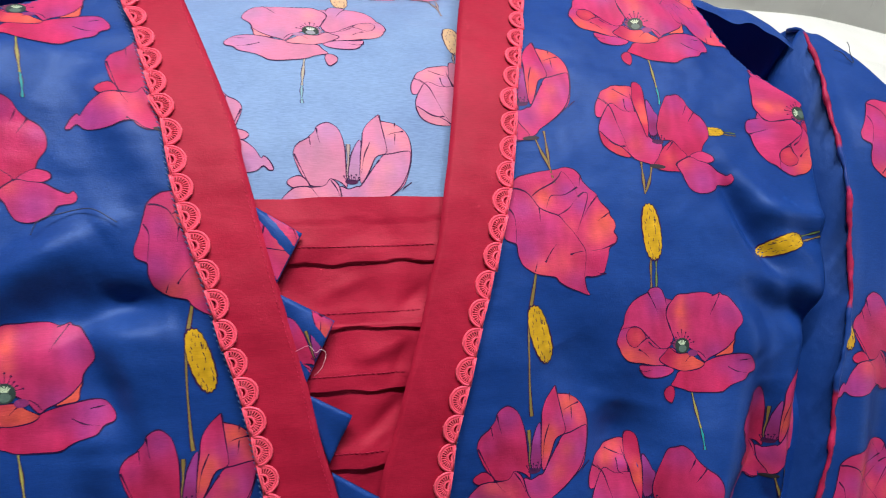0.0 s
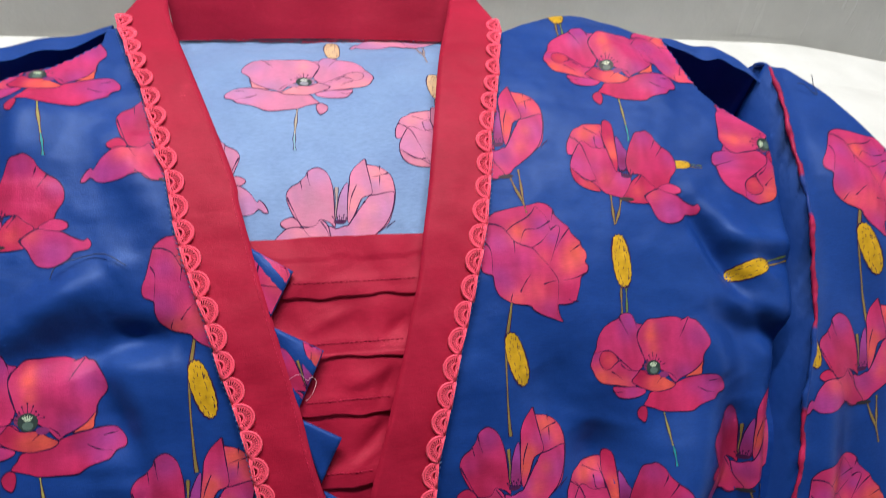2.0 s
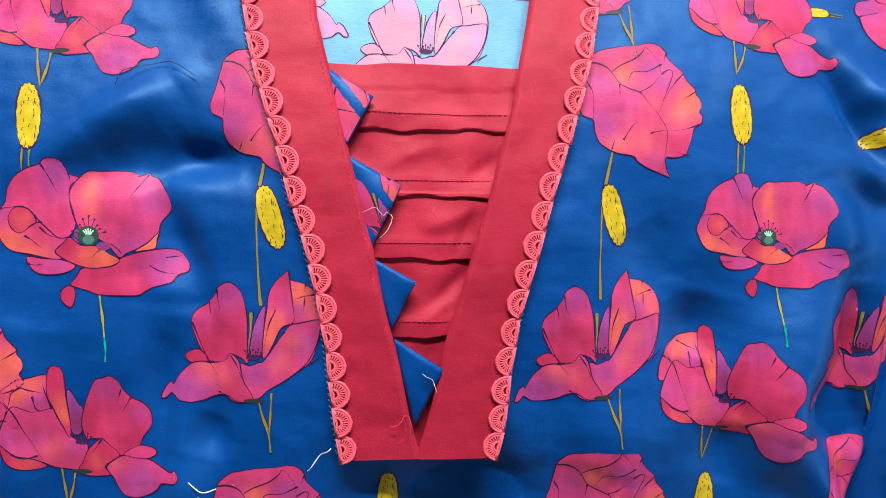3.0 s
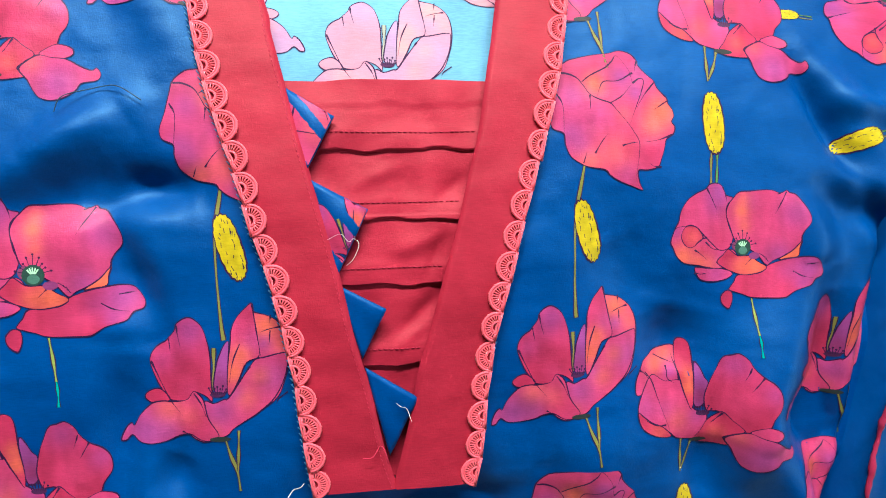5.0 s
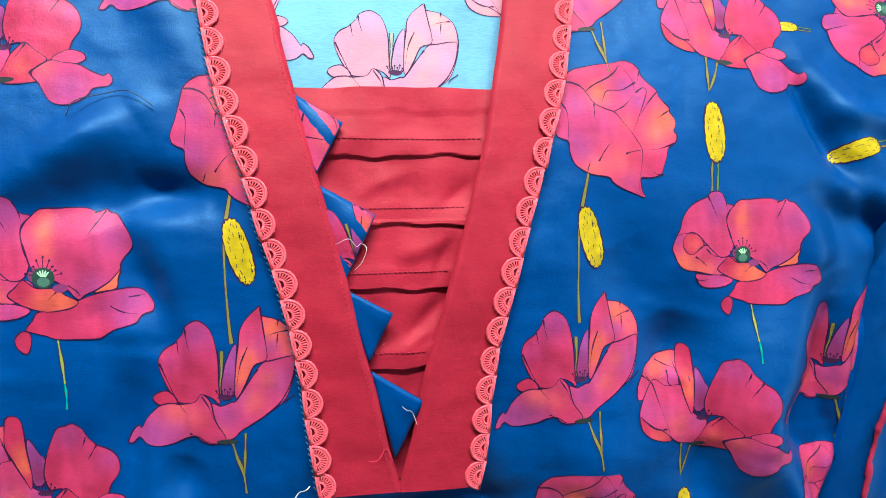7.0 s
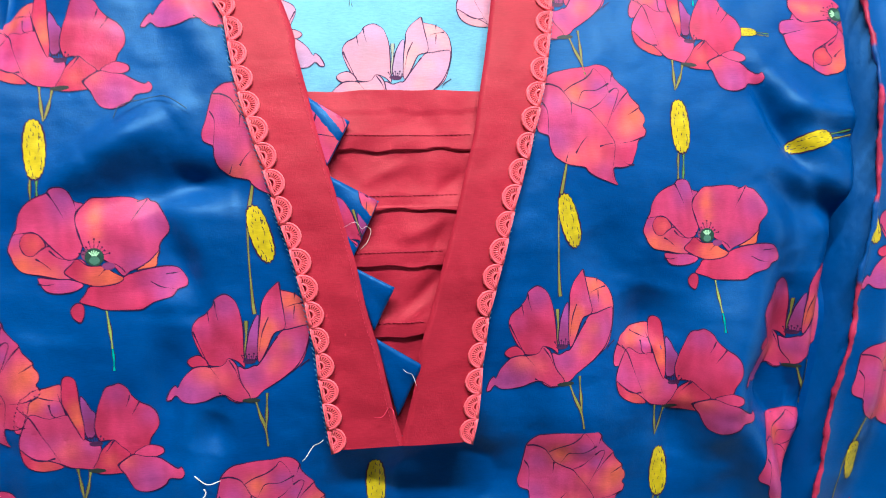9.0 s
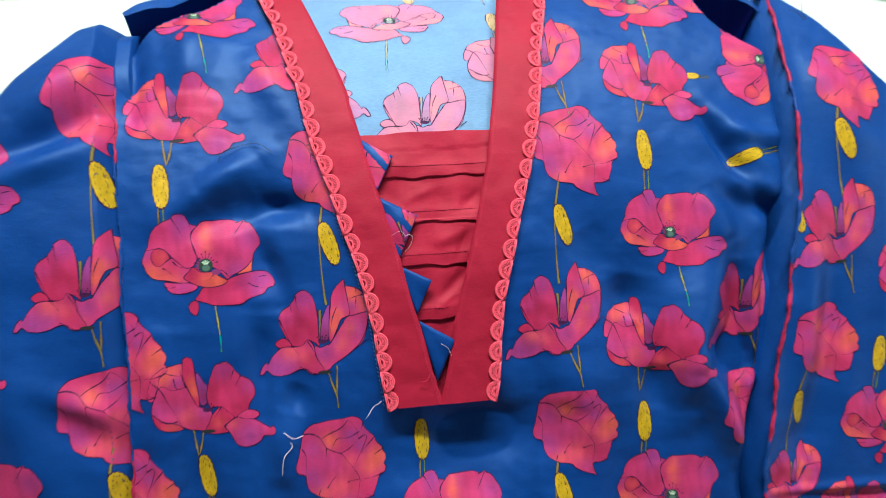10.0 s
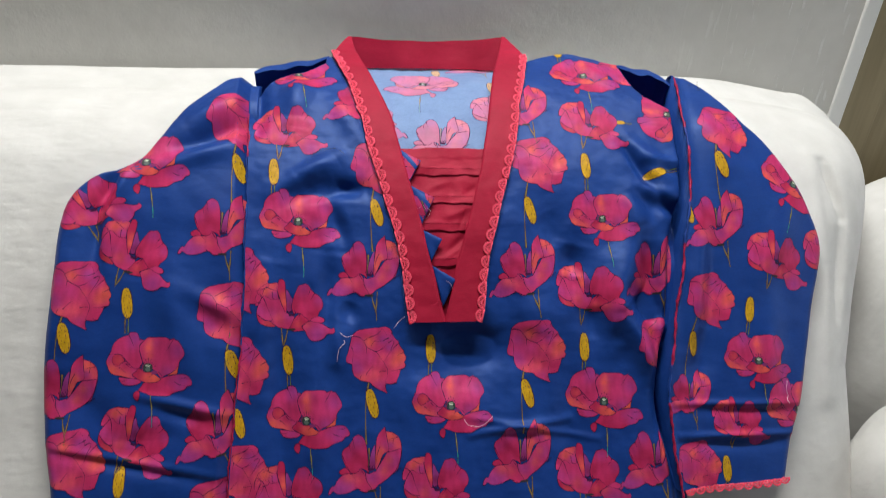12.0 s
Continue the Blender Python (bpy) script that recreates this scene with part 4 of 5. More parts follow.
petal(OPEN, [(-7.0, -0.7), (-2.7, -3.7), (3.5, -4.1), (7.3, -7.1), (11.2, -9.6), (9.7, -11.5), (6.3, -12.6), (0.1, -13.0), (-5.2, -11.3), (-9.1, -9.4), (-12.8, -6.4), (-9.9, -3.2)], ROSE, [(6, -9, 4.6, ORANGE, 0.95), (-1, -9, 3.4, ORANGE, 0.6)])
OPEN_LINES.append([(-17.7, 28.1), (-15.3, 23.6), (-12.5, 17.2)])
OPEN_LINES.append([(-9.7, 28.5), (-8.3, 24.6), (-7.7, 20.8)])
OPEN_LINES.append([(21.6, 25.1), (18.6, 19.8), (15.6, 14.5)])
OPEN_LINES.append([(5.6, -4.2), (3.3, -6.3), (1.2, -8.4)])
OPEN_LINES.append([(28.9, -8.8), (32.3, -8.5), (34.5, -8.3)])
OPEN_LINES.append([(22.7, -11.8), (27.1, -14.3), (32.6, -15.5)])
OPEN_LINES.append([(-18.7, 3.4), (-15.0, 0.1), (-9.7, -1.0)])
OPEN_LINES.append([(-23.9, -10.9), (-20.5, -11.7), (-16.7, -11.1)])
OPEN_LINES.append([(-17.8, 5.5), (-21.3, 4.4), (-24.7, 1.6)])
OPEN_LINES.append([(17.5, 24.0), (21.7, 25.7)])
OPEN_LINES.append([(-24.3, -0.1), (-21.3, -2.0), (-18.1, -4.9)])

BUD = [(-3.2, 11), (-0.8, 13.2), (2.2, 12.2), (4.0, 7.5), (4.7, 0), (4.3, -7.5), (2.4, -12), (-0.4, -13.4), (-3, -11), (-4.5, -5), (-4.7, 4)]


def ribbon(line, width, taper=False, closed=False):
    p = np.asarray(line, float)
    if closed:
        p = np.vstack([p, p[:1]])
    t = np.gradient(p, axis=0)
    if closed:
        t[0] = t[-1] = p[1] - p[-2]
    n = np.stack([-t[:, 1], t[:, 0]], 1)
    n /= np.linalg.norm(n, axis=1)[:, None] + 1e-9
    k = np.linspace(0, 1, len(p))[:, None]
    w = width / 2 * (0.78 + 0.30 * np.sin(9 * k * (1 + len(p) // 40) + p[:1, :1])) * ((1.15 - k) if taper else 1)
    v = np.stack([p + n * w, p - n * w], 1).reshape(-1, 2)
    return v, [(2 * i, 2 * i + 1, 2 * i + 3, 2 * i + 2) for i in range(len(p) - 1)]


def disc(x, y, rx, ry, n=14):
    a = np.linspace(0, 2 * np.pi, n, endpoint=False)
    return np.stack([x + rx * np.cos(a), y + ry * np.sin(a)], 1), [tuple(range(n))]


def flat_dye(colour):
    return lambda p: np.tile(colour, (len(p), 1))


def petal_dye(base, washes, seed):
    """Watercolour dye: the base's drift, its washes and fine streaks along the petal."""
    def colour(p):
        out = np.tile(base, (len(p), 1)).astype(float)
        for x, y, r, tint, k in washes:
            d = (p[:, 0] - x) ** 2 + (p[:, 1] - y) ** 2
            w = (k * np.exp(-d / (1.35 * r) ** 2))[:, None]
            out = out * (1 - w) + np.array(tint) * w
        streak = np.array([vnoise(x * 0.35 + seed, y * 0.08, 3.1) + 0.7 * vnoise(x * 0.09, y * 0.09 + seed, 5.5) for x, y in p])
        return out * (1 + 0.20 * streak)[:, None]
    return colour


def sprayed_bud(p):
    return np.array([np.array(YELLOW) * (0.85 + 0.3 * vnoise(x * 0.3, y * 0.3, 4.0)) for x, y in p])


def one_sheet(layers, gap=1.8):
    """Lays outlines over one another as a printer does: one flat triangulated sheet, each face in the colour of the topmost layer."""
    every = np.vstack([v for v, f, dye in layers])
    edges, at = [], 0
    for v, f, dye in layers:
        edges += [(q[k - 1] + at, q[k] + at) for q in f for k in range(len(q))]
        at += len(v)
    lo, hi = every.min(0), every.max(0)
    gx, gy = np.meshgrid(np.arange(lo[0], hi[0], gap), np.arange(lo[1], hi[1], gap))
    gx = gx + (np.arange(len(gx)) % 2 * gap / 2)[:, None]
    g = np.stack([gx, gy], -1).reshape(-1, 2)
    clear = np.array([np.min(np.abs(every - p).sum(1)) > 0.7 for p in g])
    coords = [Vector(p) for p in np.vstack([every, g[clear]]).tolist()]
    got = geometry.delaunay_2d_cdt(coords, edges, [], 0, 1e-4)
    pts = np.array([tuple(v) for v in got[0]])
    cells = np.array([tuple(f) for f in got[2]])
    mid = pts[cells].mean(1)
    owner = np.full(len(cells), -1)
    for n, (v, f, dye) in enumerate(layers):
        for q in f:
            a = v[list(q)]
            box = np.nonzero(((mid >= a.min(0)) & (mid <= a.max(0))).all(1))[0]
            c, b = mid[box], np.roll(a, -1, 0)
            cross = (a[None, :, 1] > c[:, 1:]) != (b[None, :, 1] > c[:, 1:])
            x = a[None, :, 0] + (c[:, 1:] - a[None, :, 1]) / (b[:, 1] - a[:, 1] + 1e-12)[None] * (b - a)[None, :, 0]
            owner[box[(cross & (c[:, :1] < x)).sum(1) % 2 == 1]] = n
    tris = [(tuple(f), o) for f, o in zip(cells.tolist(), owner.tolist()) if o >= 0]
    used = sorted({k for f, o in tris for k in f})
    new_index = {k: i for i, k in enumerate(used)}
    corner = np.array([k for f, o in tris for k in f])
    level = np.repeat([o for f, o in tris], 3)
    tint = np.zeros((len(corner), 3))
    for n in range(len(layers)):
        pick = level == n
        if pick.any():
            tint[pick] = layers[n][2](pts[corner[pick]])
    return pts[used], [tuple(new_index[k] for k in f) for f, o in tris], tint.reshape(-1, 3, 3)


def inked(line, width, colour=INK, taper=False, closed=False):
    return (*ribbon(line, width, taper, closed), flat_dye(colour))


def stem(points, width, colour=OLIVE):
    c = smooth_curve(points, steps=5)
    return [inked(c, width + 0.75), inked(c, width, colour)]


def poppy(petals, lines, seed, under=(), over=()):
    layers = list(under)
    for n, (outline, colour, washes) in enumerate(petals):
        o = smooth_curve(outline, True, 4)
        layers.append((o, [tuple(range(len(o)))], petal_dye(colour, washes, seed + 3.7 * n)))
        layers.append(inked(o, 0.55, closed=True))
    for line in lines:
        layers.append(inked(smooth_curve(line, steps=5), 0.75, taper=True))
    return one_sheet(layers + list(over))


def seed_pod():
    out = [(*disc(5.5, -4.2, 2.6, 1.7), flat_dye((0.22, 0.03, 0.14))), (*disc(-2.8, 1.0, 2.6, 2.6), flat_dye((0.18, 0.03, 0.10)))]
    out += [(*disc(0, 0, 4.0, 4.0), flat_dye(LEAF)), (*disc(0, -1.5, 2.2, 1.8), flat_dye((0.09, 0.14, 0.12)))]
    for k in range(5):
        a = -0.75 + 0.37 * k
        out.append(inked([(1.0 * math.sin(a), 0.3 + 0.2 * math.cos(a)), (2.9 * math.sin(a), 2.9 * math.cos(a))], 0.6, (0.50, 0.60, 0.42)))
    for k in range(9):
        a = -1.3 + 0.33 * k
        r = 6.4 + 1.4 * math.sin(5.1 * k)
        out.append(inked([(3.8 * math.sin(a), 3.8 * math.cos(a)), (r * math.sin(a), r * math.cos(a))], 0.35))
        out.append((*disc(r * math.sin(a), r * math.cos(a), 0.45, 0.45, 7), flat_dye(INK)))
    for k in range(4):
        out.append(inked([(8.0 + 0.9 * k, -3.2 - 0.5 * k), (10.0 + 0.7 * k, -4.6 - 0.9 * k)], 0.35))
    return out


def stamens(x0, y0, spread):
    out = [(*disc(x0, y0, 3.0, 1.2), flat_dye((0.06, 0.012, 0.06)))]
    for k in range(7):
        x = x0 + spread * (k - 3)
        out.append(inked([(x0 + 0.6 * (x - x0), y0), (x, y0 + 2.6 + math.sin(3 * k))], 0.4))
        out.append((*disc(x, y0 + 2.8 + math.sin(3 * k), 0.45, 0.45, 7), flat_dye(INK)))
    return out


def calyx(x, y):
    return [(*disc(x, y, 4.2, 1.1), flat_dye((0.03, 0.03, 0.035)))]


def bud(leaning):
    """A furry yellow bud: the leaning one hangs beside a long stalk, the other stands between two short ones."""
    if leaning:
        layers = stem([(-1.0, 28), (-2.6, 20), (-4.4, 11), (-5.6, 0), (-6.0, -14), (-5.8, -30), (-5.4, -36)], 1.3)
    else:
        layers = stem([(-1.8, -12), (-2.4, -18), (-2.8, -26)], 0.9) + stem([(0.8, -12), (0.4, -18), (-0.2, -26)], 0.9, (0.12, 0.20, 0.06))
    c, d = (math.cos(0.23), math.sin(0.23)) if leaning else (1.0, 0.0)
    lean = np.array([(c, d), (-d, c)])
    o = smooth_curve(BUD, True, 5) @ lean * (1 + 0.03 * np.sin(np.arange(5 * len(BUD)) * 2.1)[:, None])
    layers += [(o, [tuple(range(len(o)))], sprayed_bud), inked(o, 0.7, closed=True)]
    rnd = random.Random(5)
    for k in range(26):
        y = rnd.uniform(-12, 12)
        x = rnd.uniform(-3.6, 3.6) * math.sqrt(1 - (y / 13.5) ** 2)
        layers.append(inked(np.array([(x, y), (x + rnd.uniform(-0.5, 0.5), y - rnd.uniform(1.2, 2.2))]) @ lean, 0.36))
    return one_sheet(layers)


KINDS = {
    "open": poppy(OPEN, OPEN_LINES, 1.0, stem([(3.5, -24), (4.4, -33), (5.0, -41)], 1.0, (0.30, 0.27, 0.07)) + stem([(5.0, -41), (5.3, -46), (5.2, -51)], 0.9, TEAL), seed_pod()),
    "side": poppy(SIDE, SIDE_LINES, 8.0, stem([(0.9, 20), (0.5, 11), (0.1, 3)], 1.3) + stem([(3.4, -17), (5.0, -24), (7.2, -31), (8.0, -40)], 1.2) + stem([(8.8, -14), (8.2, -23), (7.6, -31)], 1.0), stamens(1.5, 1.2, 1.1) + calyx(1.5, -17.2)),
    "wide": poppy(WIDE, WIDE_LINES, 22.0, stem([(-4.5, -13), (-6.0, -20), (-8.5, -27)], 1.1) + stem([(-10.0, -12), (-9.6, -20), (-9.0, -28)], 1.1), stamens(-0.5, -0.8, 1.2) + calyx(-1.5, -13.6)),
    "round": poppy(ROUND, ROUND_LINES, 15.0),
    "bud": bud(False), "bud_leaning": bud(True),
}


def printed(kind, u, s, turn=0.0, size=1.0, flip=False, cloth=None, height=None, limits=None, mat=DYE, pale=0.0):
    """One motif of the print, following its cloth and cut off at the cloth's edges."""
    c, d = math.cos(radians(turn)), math.sin(radians(turn))
    v, tris, tint = KINDS[kind]
    x, y = v[:, 0] * (-size if flip else size) / 1000, v[:, 1] * size / 1000
    pu, ps = u + c * x - d * y, s + d * x + c * y
    left, right, low, top = limits
    inside = (pu > left(ps)) & (pu < right(ps)) & (ps < top(pu)) & (ps > low(pu))
    if not inside.any():
        return None
    ps = np.clip(ps, low(pu), top(pu))
    pu = np.clip(pu, left(ps), right(ps))
    h, e = height(pu, ps), 0.001
    flat = np.hypot(height(pu + e, ps) - h, height(pu, ps + e) - h) / e < 2.6
    keep = [n for n, q in enumerate(tris) if any(inside[k] for k in q) and all(flat[k] for k in q)]
    if not keep:
        return None
    faces = [tris[n][::-1] if flip else tris[n] for n in keep]
    dye = tint[keep][:, ::-1] if flip else tint[keep]
    bright = (dye.sum(2, keepdims=True) > 0.2) * pale
    dye = dye * (1 - 0.5 * bright) + bright * np.array((0.40, 0.33, 0.45))
    ob = mesh_object("bud_print" if kind.startswith("bud") else "poppy_print", place(pu, ps, h + (0.00018 if kind.startswith("bud") else 0.00024)), faces, mat, cloth)
    a = ob.data.color_attributes.new("dye", "FLOAT_COLOR", "CORNER")
    flat_list = dye.reshape(-1, 3)
    a.data.foreach_set("color", np.c_[flat_list, np.ones(len(flat_list))].ravel().astype(np.float32))
    return ob


def always(value):
    return lambda x: np.full(np.shape(x), value)


LIMIT_L = (lambda s: SEAM_LEFT(s) + 0.0006, lambda s: BAND_L_OUT(s) + 0.003, always(S_LOW), lambda u: SHOULDER_L(u) - 0.001)
LIMIT_R = (lambda s: BAND_R_OUT(s) - 0.003, lambda s: SEAM_RIGHT(s) - 0.0006, always(S_LOW), lambda u: SHOULDER_R(u) - 0.001)
LIMIT_M = (lambda s: SEAM_LEFT(s) + 0.0006, lambda s: SEAM_RIGHT(s) - 0.0006, always(S_LOW), always(BAND_BOTTOM))
LIMIT_SL = (lambda s: SLEEVE_L(s) + 0.0004, lambda s: SEAM_LEFT(s) - 0.0006, always(S_LOW), always(0.169))
LIMIT_SR = (lambda s: SEAM_RIGHT(s) + 0.0006, lambda s: SLEEVE_R(s) - 0.0004, lambda u: CUFF_R(u) + 0.001, always(0.172))
LIMIT_B = (lambda s: BAND_L_OUT(s) + 0.013, lambda s: BAND_R_OUT(s) - 0.013, always(0.052), always(0.261))


def shoulder_height(shoulder):
    def h(u, s):
        return front_height(u, s) - 0.004 * np.clip(1 - (shoulder(u) - s) / 0.006, 0, 1) ** 2
    return h


PANELS = {"L": dict(cloth=front, height=shoulder_height(SHOULDER_L), limits=LIMIT_L), "R": dict(cloth=front, height=shoulder_height(SHOULDER_R), limits=LIMIT_R),
          "M": dict(cloth=front, height=front_height, limits=LIMIT_M), "SL": dict(cloth=left_sleeve, height=sleeve_l_height, limits=LIMIT_SL),
          "SR": dict(cloth=right_sleeve, height=sleeve_r_height, limits=LIMIT_SR), "B": dict(cloth=back, height=back_height, limits=LIMIT_B, mat=PALE_DYE, pale=0.5)}

# where each motif lies: across, up, turn and size
PRINTS = {
    ("open", "L"): [(-0.090, -0.001, 0), (-0.096, 0.165, 6)],
    ("open", "R"): [(0.195, 0.000, 1, 0.91), (0.199, 0.169, -6), (0.276, 0.113, 78)],
    ("open", "M"): [(0.047, -0.170, 0), (0.189, -0.170, -4), (-0.082, -0.179, 0)],
    ("open", "SL"): [(-0.225, 0.052, 4), (-0.217, -0.129, -2)],
    ("open", "SR"): [(0.337, -0.136, 2, 0.9), (0.390, 0.033, -24), (0.378, -0.183, 0)],
    ("side", "L"): [(-0.0275, -0.052, 0), (-0.033, 0.119, 0)],
    ("wide", "L"): [(-0.103, 0.087, 5), (-0.095, -0.085, 2)],
    ("side", "R"): [(0.120, -0.053, 5), (0.126, 0.116, 5), (0.246, -0.054, 4)],
    ("wide", "R"): [(0.1795, -0.072, 0), (0.194, 0.098, -6)],
    ("side", "M"): [(0.110, -0.222, 4), (-0.027, -0.225, 3), (0.236, -0.230, 6)],
    ("wide", "M"): [(0.174, -0.240, 0), (0.034, -0.243, 0), (-0.095, -0.246, 2)],
    ("side", "SL"): [(-0.157, -0.014, 0), (-0.159, -0.189, 10), (-0.290, -0.153, -4)],
    ("wide", "SL"): [(-0.231, -0.033, -14), (-0.228, -0.194, -14), (-0.268, 0.010, 28)],
    ("side", "SR"): [(0.306, -0.010, 4, 0.95), (0.270, -0.170, 0, 0.72)],
    ("wide", "SR"): [(0.362, -0.044, -8, 0.95), (0.316, -0.194, 0, 0.8), (0.425, -0.040, 0)],
    ("round", "L"): [(-0.016, 0.053, -4, 0.92), (-0.140, -0.051, 0)],
    ("round", "R"): [(0.140, 0.058, 0), (0.249, 0.181, 10), (0.247, -0.118, 0, 0.9)],
    ("round", "M"): [(-0.018, -0.124, -4), (0.130, -0.119, 0), (-0.140, -0.131, 0), (-0.136, -0.222, -8, 0.9)],
    ("round", "SL"): [(-0.147, 0.099, -6), (-0.148, -0.082, 0), (-0.274, -0.062, -8), (-0.276, -0.206, 0), (-0.155, -0.252, 0)],
    ("round", "SR"): [(0.328, 0.090, -22), (0.296, -0.076, 0, 0.9), (0.277, -0.229, 0, 0.8)],
    ("bud", "L"): [(-0.113, 0.046, 3)],
    ("bud_leaning", "L"): [(-0.0185, 0.007, 2)],
    ("bud", "R"): [(0.183, 0.053, 0), (0.181, 0.221, 0), (0.224, 0.103, 85, 0.5), (0.252, 0.045, 105, 0.9)],
    ("bud_leaning", "R"): [(0.126, 0.009, 0)],
    ("bud", "M"): [(0.030, -0.119, 0), (0.173, -0.120, 0), (-0.099, -0.126, 6)],
    ("bud_leaning", "M"): [(-0.024, -0.166, 0), (0.118, -0.161, 0), (-0.141, -0.180, 0)],
    ("bud", "SL"): [(-0.236, -0.073, 4), (-0.239, -0.225, -4)],
    ("bud_leaning", "SL"): [(-0.144, 0.048, 2), (-0.286, -0.102, -6), (-0.146, -0.128, 2)],
    ("bud", "SR"): [(0.332, -0.088, -6, 0.9), (0.302, -0.234, 2, 0.9)],
    ("bud_leaning", "SR"): [(0.316, 0.051, 2), (0.276, -0.119, -8, 0.9), (0.277, 0.007, 0)],
}
for (kind, panel), spots in PRINTS.items():
    for u, s, turn, *size in spots:
        printed(kind, u, s, turn, *size, **PANELS[panel])


def on_back(kind, u, s, turn=0.0, size=1.0, flip=False):
    return printed(kind, u, s, turn, size, flip=flip, **PANELS["B"])


BACK_PRINTS = [("open", 0.031, 0.180, 0, 1.1, True), ("side", 0.044, 0.080, 0, 1.0, False), ("wide", 0.109, 0.121, 0, 1.0, False), ("side", 0.096, 0.247, 0, 1.0, False),
               ("bud", 0.104, 0.174, 0, 1.0, False), ("bud", 0.048, 0.227, 0, 1.0, False), ("side", -0.025, 0.104, 0, 1.0, True)]
for spot in BACK_PRINTS:
    on_back(*spot)


# ---- trimmings ----
def frame_at(u, s, h, du, ds):
    """A matrix on the cloth: x along (du, ds), z off the cloth."""
    o, e = place(u, s, h), 1e-4
    x = place(u + du * e, s + ds * e, h) - o
    z = place(u, s, h + e) - o
    x, z = Vector(x).normalized(), Vector(z).normalized()
    y = z.cross(x)
    return Matrix((x, y, z)).transposed().to_4x4(), Vector(o)


def scallop_mesh():
    """One fan of crocheted lace: two arcs, its spokes and picots."""
    a = np.linspace(0.0, np.pi, 15)
    pieces = []
    for r, w in ((5.9, 0.6), (5.0, 0.42), (2.2, 0.55)):
        pieces.append(tube(np.stack([r * np.cos(a), r * np.sin(a) * (1.08 if r > 3 else 1.0), 0 * a + 0.45], 1) / 1000, w / 1000, 5))
    for k in np.linspace(0.10, np.pi - 0.10, 13):
        pieces.append(tube(np.array([(2.3 * math.cos(k), 2.3 * math.sin(k), 0.4), (3.8 * math.cos(k), 3.9 * math.sin(k), 0.75), (5.5 * math.cos(k), 5.8 * math.sin(k), 0.45)]) / 1000, 0.28 / 1000, 4))
    pieces.append(tube(np.array([(-6.4, 0.0, 0.4), (-3, -0.3, 0.5), (0, 0.25, 0.5), (3, -0.3, 0.5), (6.4, 0.0, 0.4)]) / 1000, 0.5 / 1000, 5))
    pieces.append(tube(np.array([(-6.4, -0.9, 0.3), (0, -0.9, 0.35), (6.4, -0.9, 0.3)]) / 1000, 0.4 / 1000, 4))
    for k in (0.9, 1.57, 2.24):
        pieces.append(tube(np.array([(5.9 * math.cos(k), 6.3 * math.sin(k), 0.45), (6.6 * math.cos(k), 7.0 * math.sin(k), 0.5)]) / 1000, 0.4 / 1000, 4))
    v, f = joined(pieces)
    me = bpy.data.meshes.new("scallop")
    me.from_pydata(v.tolist(), [], f)
    me.materials.append(CORAL)
    me.polygons.foreach_set("use_smooth", [True] * len(me.polygons))
    return me


SCALLOP = scallop_mesh()


def along(points, step):
    """Points at even steps along a (u, s) line, with their directions."""
    p = np.asarray(points, float)
    d = np.concatenate([[0], np.cumsum(np.hypot(*np.diff(p, axis=0).T))])
    n = max(int(round(d[-1] / step)), 1)
    k = (np.arange(n) + 0.5) * d[-1] / n
    q = np.stack([np.interp(k, d, p[:, i]) for i in (0, 1)], 1)
    e = np.stack([np.interp(k + 1e-3, d, p[:, i]) - np.interp(k - 1e-3, d, p[:, i]) for i in (0, 1)], 1)
    return q, e / np.linalg.norm(e, axis=1)[:, None]


def lace(line, height, step, parent, turn, label, lift=0.0):
    trim = new("lace_trim")
    trim.parent, trim["label"] = parent, label
    rnd = random.Random(len(line))
    q, e = along(line, step)
    for (u, s), (du, ds) in zip(q, e):
        if turn:
            du, ds = -du, -ds
        m, o = frame_at(u, s, float(height(u, s)) + lift, du, ds)
        ob = new("scallop", SCALLOP)
        ob.parent = trim
        k = step / 0.0122
        ob.matrix_basis = Matrix.Translation(o) @ m @ pose(0, 0, 0, rnd.uniform(-5, 9), 0, rnd.uniform(-5, 5)) @ Matrix.Diagonal((k, k * rnd.uniform(0.93, 1.06), 1, 1))
    return trim


def edge_line(fn, s0, s1, shift=0.0, n=60):
    s = np.linspace(s0, s1, n)
    return np.stack([fn(s) + shift, s], 1)


lace(edge_line(BAND_L_OUT, BAND_BOTTOM - 0.001, 0.2085, 0.001), lambda u, s: band_height(u, s) + 0.0006, 0.0122, blouse, True, "coral crocheted scallop lace")
lace(edge_line(BAND_R_OUT, BAND_BOTTOM - 0.001, 0.2065, -0.001), lambda u, s: band_height(u, s) + 0.0006, 0.0122, blouse, False, "coral crocheted scallop lace")
cuff_u = np.linspace(float(SEAM_RIGHT(-0.28)) + 0.004, float(SLEEVE_R(-0.28)) - 0.002, 40)
lace(np.stack([cuff_u, CUFF_R(cuff_u)], 1), lambda u, s: np.maximum(sleeve_r_height(u, s), -0.004), 0.0095, right_sleeve, True, "coral scallop lace on the cuff", 0.001)


